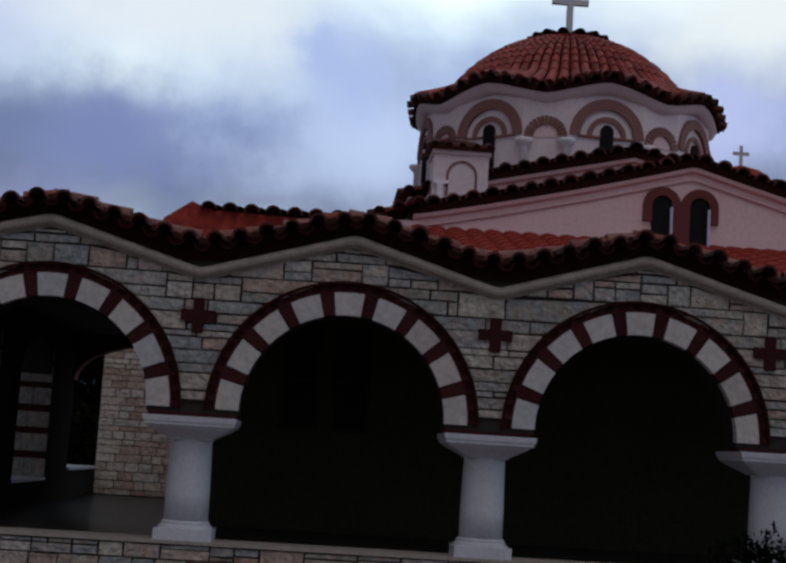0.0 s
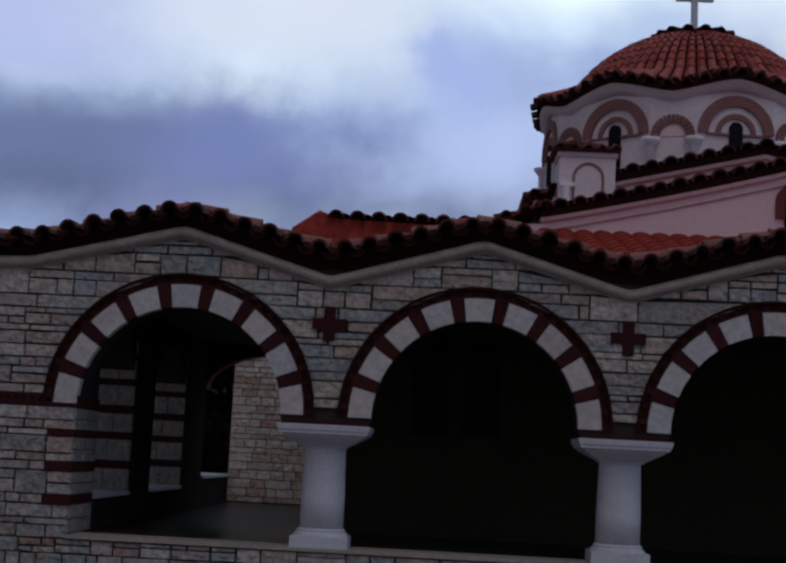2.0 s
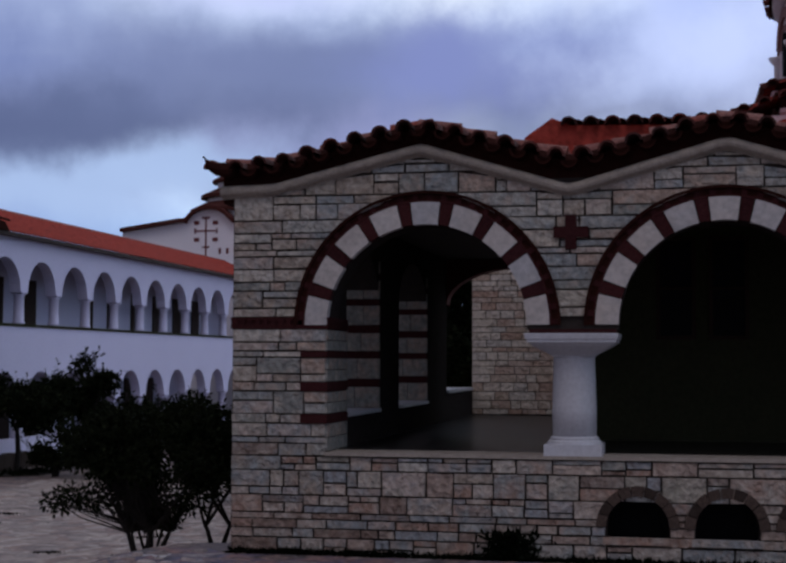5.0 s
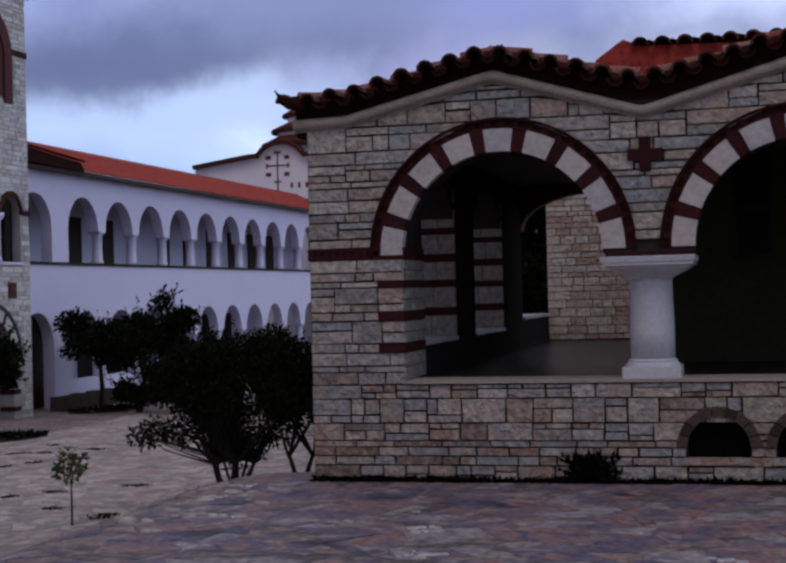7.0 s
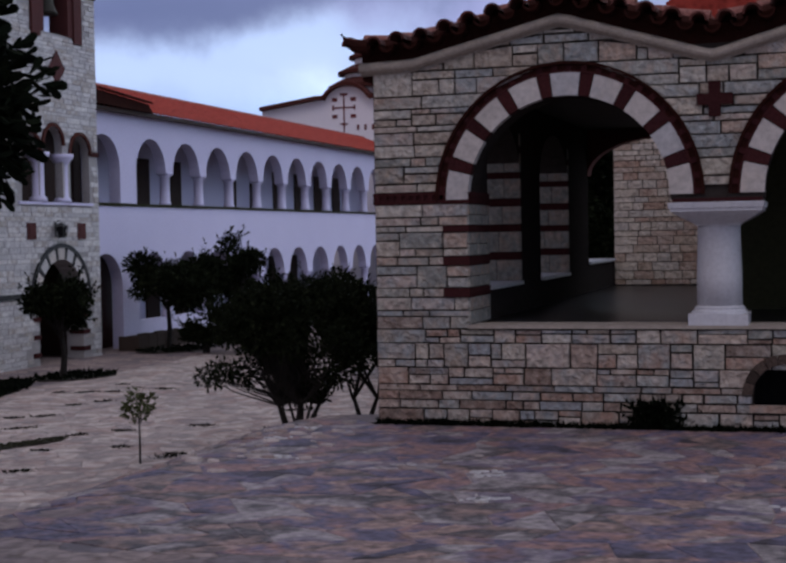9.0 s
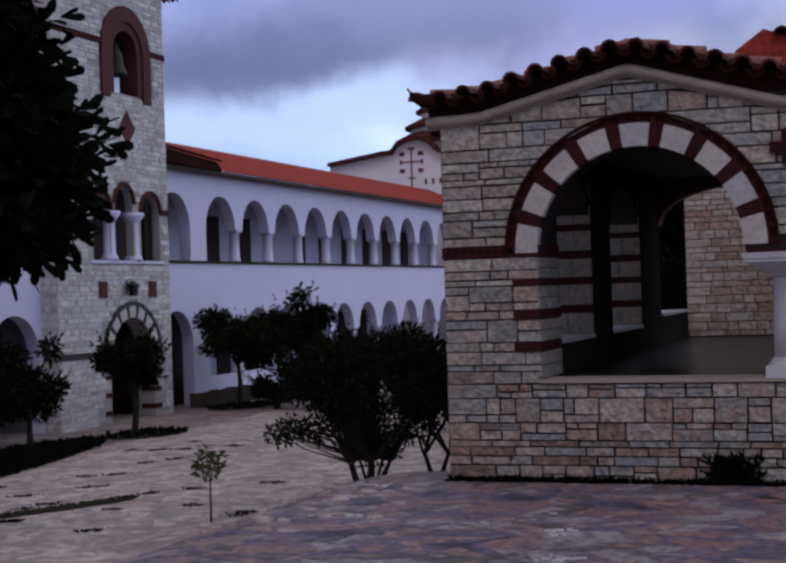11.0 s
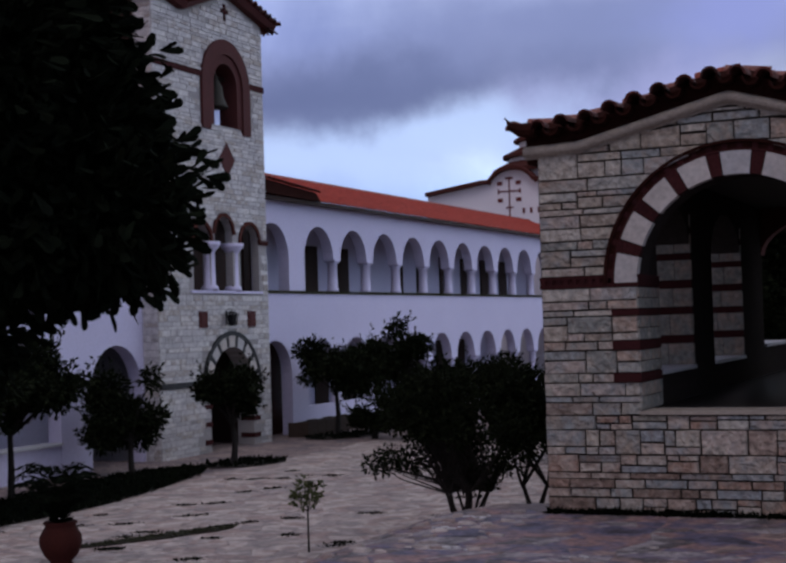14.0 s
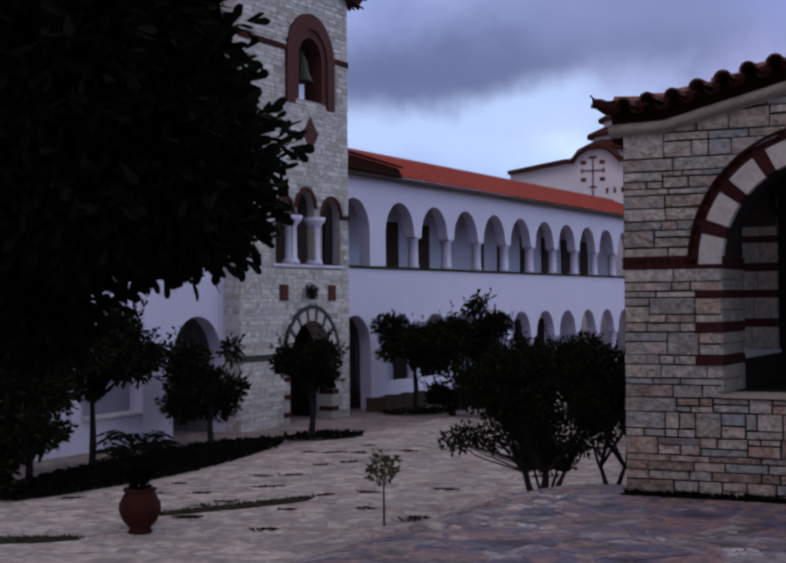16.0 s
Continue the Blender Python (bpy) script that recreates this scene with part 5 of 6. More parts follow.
prism(bm, [(17.40 - 0.05, 10.16), (17.40 + 0.05, 10.16), (17.40 + 0.05, 10.36), (17.58, 10.36), (17.58, 10.46), (17.45, 10.46), (17.45, 10.6), (17.35, 10.6), (17.35, 10.46), (17.22, 10.46), (17.22, 10.36), (17.35, 10.36)], TX, TX + 0.05, YZ)
part("brick_cross", bm, "brick_rest", tower)
bm = bmesh.new()
ys = [13.5 + 0.1 * i for i in range(64)]
sweep(bm, ys, tower_top, [(TX - 4.5, -0.05), (TX + 0.2, -0.05), (TX + 0.3, 0.1), (TX - 4.5, 0.1)], YZ)
part("eave", bm, "tower_red", tower)
bm = bmesh.new()
corrugated(bm, lambda u, v: (TX + 0.3 - 4.8 * v, 13.5 + 6.3 * u, tower_top(13.5 + 6.3 * u) + 0.1 + 0.5 * v), 24, 10)
troof = part("roof", bm, "tile_rest", tower, "red tile tower roof")
for k in range(25):
    y = 13.5 + 6.3 * k / 24
    lay_tile(troof, (TX + 0.4, y, tower_top(y) + 0.12), 90, 4, 0, 1.1)
for k in range(10):
    lay_tile(troof, (TX + 0.2 - k * 0.27, 19.9, 10.2), 180, 10, 0, 1.0)

# wall lantern over the tower door
lantern = thing("wall_lantern", Matrix.Translation((TX + 0.06, 17.02, 2.27)) @ Matrix.Scale(0.66, 4), "black iron wall lantern with pale glass panes", "lantern")
bm = bmesh.new()
box(bm, 0, 0.03, -0.05, 0.05, -0.2, 0.35)
tube(bm, [(0.02, 0, 0.3), (0.12, 0, 0.42), (0.26, 0, 0.40), (0.27, 0, 0.28)], [0.018] * 4)
square_lathe(bm, [(0.19, 0.20), (0.16, 0.24), (0.04, 0.34)], (0.27, 0, 0))
square_lathe(bm, [(0.10, -0.26), (0.12, -0.24), (0.12, -0.22)], (0.27, 0, 0))
for sx, sy in ((-1, -1), (1, -1), (1, 1), (-1, 1)):
    tube(bm, [(0.27 + sx * 0.12, sy * 0.12, -0.24), (0.27 + sx * 0.18, sy * 0.18, 0.2)], [0.018] * 2, 5)
part("frame", bm, "iron", lantern)
bm = bmesh.new()
square_lathe(bm, [(0.10, -0.21), (0.155, 0.19)], (0.27, 0, 0))
part("glass", bm, "dark", lantern)

# ---- white cloister wing ----
AX = -18.2
wing = thing("cloister_wing", (0, 0, 0), "white two storey cloister wing with arcades and red roof", "building")
Y0, STEP, R_UP = 22.13, 2.465, 0.98
UPPER = [(20.55, 0.95)] + [(Y0 + STEP * (k + 0.5) + 0.12, R_UP) for k in range(12)]
LOWER = [(20.55, 0.95)] + [(Y0 + STEP * (k + 0.5) + 0.12, 0.95) for k in range(12)]


def arcade(holes, z0, z1, foot, spring, y0, y1, thick=0.35):
    bm = bmesh.new()
    us = {y0, y1}
    for c, h in holes:
        us |= {c - h * math.cos(math.pi * i / 14) for i in range(15)}
    us = sorted(us)

    def low(y):
        for c, h in holes:
            if abs(y - c) < h:
                return spring + math.sqrt(h * h - (y - c) ** 2)
        return spring if holes[1][0] < y < holes[-1][0] else z0

    strip_wall(bm, us, low, lambda y: z1, AX - thick, AX, YZ)
    return bm


def arcade_column(y, z0, z1):
    bm = bmesh.new()
    lathe(bm, [(0.19, z0), (0.19, z0 + 0.07), (0.16, z0 + 0.10), (0.15, z1 - 0.13), (0.17, z1 - 0.115), (0.17, z1 - 0.09), (0.155, z1 - 0.08)], (AX - 0.175, y, 0), 16)
    shaft = part("column", bm, "white", wing, smooth=True)
    bm = bmesh.new()
    square_lathe(bm, [(0.15, z1 - 0.08), (0.20, z1 - 0.03), (0.20, z1 + 0.003)], (AX - 0.175, y, 0))
    part("capital", bm, "white", shaft)


part("upper_arcade", arcade(UPPER, 3.08, 5.72, 3.08, 4.06, 19.4, 52.5), "white", wing, "white upper arcade")
part("lower_arcade", arcade(LOWER, -1.2, 3.0, -0.35, 0.70, 19.4, 52.5), "white", wing, "white lower arcade")
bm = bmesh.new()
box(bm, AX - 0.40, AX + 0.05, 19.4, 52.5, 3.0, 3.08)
part("parapet_sill", bm, "dim_plaster", wing, "grey sill line under the upper arcade")
for c, h in UPPER[1:-1]:
    arcade_column(c + STEP / 2, 3.08, 4.06)
for c, h in LOWER[1:-1]:
    arcade_column(c + STEP / 2, -0.35, 0.70)
bm = bmesh.new()
box(bm, AX - 0.3, AX - 0.05, LOWER[1][0] - 0.95, 52.5, -1.2, -0.35)
part("parapet", bm, "white", wing)
bm = bmesh.new()
box(bm, AX - 2.9, AX - 2.6, 19.4, 52.5, 2.98, 6.0)
box(bm, AX - 5.3, AX - 5.0, 19.4, 52.5, -1.2, 2.98)
part("back_wall", bm, "white", wing)
# out of sight; its dark colour is there to dim the gallery behind the arches
bm = bmesh.new()
box(bm, AX - 5.0, AX - 0.35, 19.4, 52.5, 2.8, 2.98)
box(bm, AX - 2.6, AX - 0.35, 19.4, 52.5, 5.45, 5.6)
part("gallery_ceiling", bm, "ceiling", wing, "unseen gallery ceiling, darkened to dim the back wall")
for k in range(11):
    y = 23.0 + 2.465 * k
    if k in (1, 4):
        continue
    bm = bmesh.new()
    box(bm, AX - 2.6, AX - 2.54, y - 0.5, y + 0.5, 2.98, 4.75)
    part("door", bm, "dark_wood", wing, "dark wooden door in the gallery")
for k in range(12):
    y = 21.0 + 2.465 * k
    bm = bmesh.new()
    box(bm, AX - 5.0, AX - 4.94, y - 0.55, y + 0.55, -1.1, 1.2)
    part("door", bm, "dark_wood", wing)
bm = bmesh.new()
box(bm, AX - 0.75, AX - 0.68, 20.4, 23.0, -1.1, 1.9)
part("door", bm, "door_red", wing, "dark red brown door beside the tower")
bm = bmesh.new()
box(bm, AX - 0.3, AX + 0.30, 19.4, 52.5, 5.66, 5.74)
box(bm, AX + 0.24, AX + 0.32, 19.4, 52.5, 5.62, 5.74)
part("gutter", bm, "dark_wood", wing)
bm = bmesh.new()
tube(bm, [(AX - 2.8, 19.3, 6.95), (AX - 2.8, 36.0, 6.96), (AX - 2.8, 52.7, 6.95)], [0.09] * 3, 8)
part("ridge", bm, "tile_worn", wing, "rounded ridge tiles of the red roof")
bm = bmesh.new()
corrugated(bm, lambda u, v: (AX + 0.30 - 3.1 * v, 19.3 + 33.4 * u, 5.72 + 1.22 * v), 124, 10, 0.05, 4)
part("roof", bm, "tile_flat", wing, "bright red tile roof")
bm = bmesh.new()
prism(bm, [(19.42, 5.78), (22.9, 5.74), (22.6, 5.98), (19.42, 6.16)], AX - 0.6, AX + 0.40, YZ)
part("eave_box", bm, "tile_dark", wing, "dark brown boxed eave beside the tower")
bm = bmesh.new()
corrugated(bm, lambda u, v: (AX + 0.5 - 1.3 * v, 19.42 + 3.3 * u, 6.14 - 0.18 * u + 0.42 * v), 13, 3)
part("eave_tiles", bm, "tile_mid", wing)

# left part of the wing, past the tower
wing_b = thing("cloister_end", (0, 0, 0), "white arcaded cloister wing beside the tower", "building")
bm = bmesh.new()
holes = [(12.75, 1.02), (9.55, 1.05), (6.4, 1.05), (3.2, 1.05)]
us = {-6.0, 13.9}
for c, h in holes:
    us |= {c - h * math.cos(math.pi * i / 14) for i in range(15)}


def left_low(y):
    for c, h in holes:
        if abs(y - c) < h:
            return 0.70 + math.sqrt(h * h - (y - c) ** 2)
    return -1.2


strip_wall(bm, sorted(us), left_low, lambda y: 5.8, AX - 0.35, AX, YZ)
part("arcade_wall", bm, "white", wing_b)
for c, h in holes[1:]:
    bm = bmesh.new()
    box(bm, AX - 0.33, AX - 0.02, c - h, c + h, -1.2, -0.42)
    part("parapet", bm, "white", wing_b)
for c, h in holes[1:]:
    bm = bmesh.new()
    box(bm, AX - 0.4, AX + 0.05, c - h + 0.003, c + h - 0.003, -0.42, -0.36)
    part("sill", bm, "marble", wing_b)
bm = bmesh.new()
box(bm, AX - 2.9, AX - 2.6, -6, 13.9, -1.2, 5.8)
box(bm, AX - 2.6, AX - 0.35, -6, 13.9, 2.2, 2.4)
# unseen end wall, added to keep daylight from coming in behind the arches
box(bm, AX - 2.6, AX - 0.35, -6, -5.7, -1.2, 2.2)
part("back_wall", bm, "white", wing_b)
bm = bmesh.new()
corrugated(bm, lambda u, v: (AX + 0.30 - 3.1 * v, -6 + 19.8 * u, 5.8 + 1.36 * v), 70, 8, 0.05, 4)
part("roof", bm, "tile_flat", wing_b)

# ---- far chapel with a painted cross ----
chapel = thing("far_chapel", (0, 0, 0), "white chapel with red painted cross and tiled roof", "chapel")
FY = 54.0
k = (FY + 15) / 60.0


def far(x, z):
    return (1.2 + (x - 1.2) * k, 2.0 + (z - 2.0) * k)


def chapel_top(u):
    x = (u - 1.2) / k + 1.2
    base = along([(-23.4, 7.75), (-20.6, 8.15), (-17.0, 8.15), (-14.0, 7.7)], x)
    if abs(x + 19.2) < 1.15:
        base = max(base, 7.72 + math.sqrt(1.15 ** 2 - (x + 19.2) ** 2) * 0.88)
    return far(0, base)[1]


ux = [far(-23.3 + 0.1 * i, 0)[0] for i in range(93)]
bm = bmesh.new()
strip_wall(bm, ux, lambda u: -1.2, chapel_top, FY, FY + 6)
part("wall", bm, "far_white", chapel)
bm = bmesh.new()
sweep(bm, ux, chapel_top, [(FY + 6.2, 0.0), (FY - 0.4, 0.0), (FY - 0.4, 0.2), (FY + 6.2, 0.2)])
part("roof", bm, "tile_mid", chapel)
cx, cz = far(-18.5, 8.7)
for nm, prof, mat in (("cupola_wall", [(2.35, 7.5), (2.35, 10.0)], "far_white"), ("cupola_roof", [(2.75, 9.75), (2.75, 9.95), (1.95, 10.35)], "tile_mid"),
                      ("cupola_wall", [(1.85, 9.6), (1.85, 10.7)], "far_white"), ("cupola_roof", [(2.2, 10.55), (2.2, 10.72), (1.4, 11.1)], "tile_mid"), ("cupola_wall", [(1.3, 10.8), (1.3, 11.5)], "far_white"),
                      ("cupola_roof", [(1.6, 11.4), (1.6, 11.55), (0.1, 12.4)], "tile_mid")):
    bm = bmesh.new()
    lathe(bm, prof, (cx, FY + 3.0, 0), 24)
    part(nm, bm, mat, chapel)
bm = bmesh.new()
x, z0 = far(-19.36, 6.3)
z1 = far(0, 8.42)[1]
box(bm, x - 0.035, x + 0.035, FY - 0.03, FY, z0, z1)
zc = far(0, 7.78)[1]
box(bm, x - 0.62, x + 0.62, FY - 0.034, FY - 0.002, zc - 0.035, zc + 0.035)
zc2 = far(0, 7.05)[1]
box(bm, x - 0.2, x + 0.2, FY - 0.034, FY - 0.002, zc2 - 0.04, zc2 + 0.04)
for sx in (-0.58, 0.58):
    box(bm, x + sx - 0.04, x + sx + 0.04, FY - 0.038, FY - 0.004, zc - 0.13, zc + 0.13)
box(bm, x - 0.2, x + 0.2, FY - 0.038, FY - 0.004, z1 - 0.12, z1)
for sx in (-0.5, 0.5):
    for sz in (-0.45, 0.42):
        box(bm, x + sx - 0.14, x + sx + 0.14, FY - 0.03, FY, zc + sz - 0.1, zc + sz + 0.1)
for q in (0.75, 1.15, 1.55):
    box(bm, x + q - 0.06, x + q + 0.06, FY - 0.03, FY, far(0, 6.75)[1], far(0, 7.0)[1])
tagged(part("painted_cross", bm, "red_paint", chapel, "red painted cross with small marks"), kind="stuff")
bm = bmesh.new()
wedge(bm, far(-19.2, 0)[0], far(0, 7.72)[1], 1.12 * k, 1.22 * k, 20, 160, FY - 0.05, FY + 0.02, XZ, 20)
part("red_arch", bm, "red_paint", chapel)

# ---- plants ----
def tree(name, at, height, crown, leaves, size, label, category="tree", mat="leaf", stems=1, trunk=0.08, spread=0.5, long=2.0, shell=0.55, group="", lean_by=0.22, blunt=False, shoots=0):
    """crown: clumps (dx, dy, dz, rx, ry, rz) from the tree's foot."""
    t = thing(name, at, label, category, group)
    bm = bmesh.new()
    for s in range(stems):
        a = 2 * math.pi * s / max(1, stems) + random.uniform(-0.4, 0.4)
        lean = 0.0 if stems == 1 else lean_by * height
        p0 = Vector((0.06 * math.cos(a), 0.06 * math.sin(a), -0.12)) if stems > 1 else Vector((0, 0, -0.12))
        p2 = Vector((lean * math.cos(a), lean * math.sin(a), height))
        p1 = (p0 + p2) / 2 + Vector((random.uniform(-0.06, 0.06), random.uniform(-0.06, 0.06), 0))
        tube(bm, [p0, p1, p2], [trunk, trunk * 0.8, trunk * 0.55])
        for c in crown:
            if random.random() < (0.9 if stems == 1 else 0.45):
                q = Vector(c[:3])
                mid = (p2 + q) / 2 + Vector((random.uniform(-0.1, 0.1), random.uniform(-0.1, 0.1), -0.05))
                tube(bm, [p2 - Vector((0, 0, height * 0.12)), mid, q], [trunk * 0.5, trunk * 0.3, trunk * 0.1], 5)
    part("trunk", bm, "bark", t, "dark bark trunk with limbs")
    bm = bmesh.new()
    total = sum(c[3] * c[4] + c[4] * c[5] + c[3] * c[5] for c in crown)
    for c in crown:
        n = int(leaves * (c[3] * c[4] + c[4] * c[5] + c[3] * c[5]) / total)
        leaf_quads(bm, clump_places(c[:3], c[3:], n, shell), size, spread, long, blunt)
    # young shoots that stand out of the crown and break its outline
    for _ in range(shoots):
        c = random.choice(crown)
        d = Vector((random.gauss(0, 1), random.gauss(0, 1), random.gauss(0.5, 0.8))).normalized()
        foot = Vector(c[:3]) + Vector((d.x * c[3], d.y * c[4], d.z * c[5])) * 0.85
        way = (d + Vector((0, 0, 0.7))).normalized()
        ln = size * random.uniform(1.6, 4.2)
        leaf_quads(bm, [(foot + way * ln * q / 9, way + Vector((random.gauss(0, 0.6), random.gauss(0, 0.6), random.gauss(0, 0.3)))) for q in range(10)], size, 0.4, long)
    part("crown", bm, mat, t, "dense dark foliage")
    return t


def puffs(n, rx, ry, rz, z, r):
    out = [(0, 0, z, rx * 0.66, ry * 0.66, rz * 0.66)]
    for i in range(n):
        d = Vector((random.gauss(0, 1), random.gauss(0, 1), random.gauss(0, 0.8))).normalized()
        q = r * random.uniform(0.5, 1.25)
        s = random.uniform(0.65, 0.98)
        out.append((d.x * rx * s, d.y * ry * s, z + d.z * rz * s, q, q * random.uniform(0.7, 1.1), q * random.uniform(0.6, 0.95)))
    return out


random.seed(5)
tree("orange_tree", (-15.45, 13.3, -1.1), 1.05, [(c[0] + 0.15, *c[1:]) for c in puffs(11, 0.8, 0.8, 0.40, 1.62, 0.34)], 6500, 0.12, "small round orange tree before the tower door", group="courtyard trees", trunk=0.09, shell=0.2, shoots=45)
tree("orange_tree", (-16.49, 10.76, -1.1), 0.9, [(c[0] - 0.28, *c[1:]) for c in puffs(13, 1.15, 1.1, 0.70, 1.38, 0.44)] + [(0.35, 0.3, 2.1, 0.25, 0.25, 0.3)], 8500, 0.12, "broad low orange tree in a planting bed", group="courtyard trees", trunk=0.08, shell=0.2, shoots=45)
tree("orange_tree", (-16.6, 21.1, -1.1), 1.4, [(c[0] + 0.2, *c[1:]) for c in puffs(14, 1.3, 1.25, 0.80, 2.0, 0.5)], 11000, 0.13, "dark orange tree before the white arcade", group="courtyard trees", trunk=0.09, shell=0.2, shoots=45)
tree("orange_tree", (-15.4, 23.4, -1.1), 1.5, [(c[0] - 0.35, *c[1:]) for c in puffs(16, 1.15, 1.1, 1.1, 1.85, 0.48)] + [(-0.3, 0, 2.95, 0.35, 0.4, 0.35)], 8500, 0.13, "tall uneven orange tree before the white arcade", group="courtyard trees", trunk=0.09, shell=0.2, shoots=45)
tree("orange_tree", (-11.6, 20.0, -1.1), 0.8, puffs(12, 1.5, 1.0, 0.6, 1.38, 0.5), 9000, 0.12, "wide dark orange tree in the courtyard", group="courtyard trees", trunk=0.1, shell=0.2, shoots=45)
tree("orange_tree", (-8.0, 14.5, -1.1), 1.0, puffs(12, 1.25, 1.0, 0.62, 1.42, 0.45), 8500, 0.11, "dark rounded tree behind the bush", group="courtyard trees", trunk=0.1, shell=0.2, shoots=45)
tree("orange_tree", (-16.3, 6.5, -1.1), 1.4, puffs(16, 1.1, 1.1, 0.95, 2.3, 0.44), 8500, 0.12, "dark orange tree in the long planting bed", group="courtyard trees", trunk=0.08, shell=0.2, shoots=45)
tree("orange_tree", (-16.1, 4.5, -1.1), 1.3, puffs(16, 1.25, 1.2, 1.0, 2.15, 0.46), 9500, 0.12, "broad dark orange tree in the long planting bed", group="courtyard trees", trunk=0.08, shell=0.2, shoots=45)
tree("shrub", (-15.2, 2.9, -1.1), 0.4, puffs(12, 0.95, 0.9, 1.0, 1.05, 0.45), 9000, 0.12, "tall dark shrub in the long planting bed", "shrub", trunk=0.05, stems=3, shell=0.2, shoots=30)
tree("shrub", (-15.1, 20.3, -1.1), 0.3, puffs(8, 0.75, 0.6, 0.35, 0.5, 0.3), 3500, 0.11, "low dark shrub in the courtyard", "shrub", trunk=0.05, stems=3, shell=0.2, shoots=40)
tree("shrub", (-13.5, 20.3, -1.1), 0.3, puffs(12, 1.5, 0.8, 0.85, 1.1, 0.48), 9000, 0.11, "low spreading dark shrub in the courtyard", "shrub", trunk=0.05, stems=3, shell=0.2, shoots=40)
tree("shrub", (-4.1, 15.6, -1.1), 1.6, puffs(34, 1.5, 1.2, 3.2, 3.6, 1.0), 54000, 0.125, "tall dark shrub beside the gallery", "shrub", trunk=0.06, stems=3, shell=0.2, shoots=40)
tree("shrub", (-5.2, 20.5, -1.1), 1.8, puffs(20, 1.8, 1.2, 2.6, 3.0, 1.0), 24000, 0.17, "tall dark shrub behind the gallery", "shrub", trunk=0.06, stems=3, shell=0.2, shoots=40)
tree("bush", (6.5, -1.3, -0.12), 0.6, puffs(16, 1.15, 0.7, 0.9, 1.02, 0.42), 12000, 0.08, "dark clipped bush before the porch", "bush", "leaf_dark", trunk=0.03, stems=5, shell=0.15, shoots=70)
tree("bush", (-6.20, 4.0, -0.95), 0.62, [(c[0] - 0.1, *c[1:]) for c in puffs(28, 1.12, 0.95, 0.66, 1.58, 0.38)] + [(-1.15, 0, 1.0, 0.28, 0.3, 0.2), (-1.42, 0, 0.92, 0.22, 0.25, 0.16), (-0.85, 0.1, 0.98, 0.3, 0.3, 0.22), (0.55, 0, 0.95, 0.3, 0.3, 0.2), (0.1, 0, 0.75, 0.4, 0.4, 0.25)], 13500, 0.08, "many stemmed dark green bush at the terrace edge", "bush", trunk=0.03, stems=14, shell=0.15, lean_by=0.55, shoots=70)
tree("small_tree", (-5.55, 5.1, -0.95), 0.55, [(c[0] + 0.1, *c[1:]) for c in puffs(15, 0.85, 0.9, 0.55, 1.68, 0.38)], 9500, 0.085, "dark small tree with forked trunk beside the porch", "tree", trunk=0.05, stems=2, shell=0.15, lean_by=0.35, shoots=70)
tree("sapling", (-8.0, 2.5, -1.08), 0.62, [(0, 0, 0.78, 0.20, 0.2, 0.17), (-0.13, 0, 0.70, 0.14, 0.14, 0.12), (0.12, 0.03, 0.86, 0.12, 0.12, 0.12), (-0.05, 0, 0.95, 0.1, 0.1, 0.1)], 260, 0.085, "thin young sapling with sparse light leaves", "sapling", "leaf_light", trunk=0.018)
near_crown = [(min(dx + 0.75, (2.5 if dz < 3.0 else 2.25) - a), dy, dz, a, b, c) for dx, dy, dz, a, b, c in puffs(34, 1.75, 1.0, 1.45, 3.25, 0.55)]
near_crown = [(dx, dy, max(dz, 2.3 + c) if dx + a > 1.3 else dz, a, b, c) for dx, dy, dz, a, b, c in near_crown]
near_crown = [(dx, dy, max(dz, 2.05 + c) if dx > -0.4 else dz, a, b, c) for dx, dy, dz, a, b, c in near_crown]
near_crown += [(1.0, 0, 2.25, 0.6, 0.5, 0.32), (0.5, 0, 2.35, 0.8, 0.5, 0.36), (1.05, 0.1, 2.02, 0.3, 0.3, 0.2), (0.2, 0, 2.4, 0.7, 0.5, 0.36), (1.75, 0.1, 2.55, 0.5, 0.5, 0.26), (2.15, 0, 2.75, 0.38, 0.5, 0.4), (1.95, 0, 3.25, 0.36, 0.5, 0.5), (1.75, 0, 3.8, 0.4, 0.5, 0.5), (0.9, 0, 3.0, 1.2, 0.8, 0.8)]
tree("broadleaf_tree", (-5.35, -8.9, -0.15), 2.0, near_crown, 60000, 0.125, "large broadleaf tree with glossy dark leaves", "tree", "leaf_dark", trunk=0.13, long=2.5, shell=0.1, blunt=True)

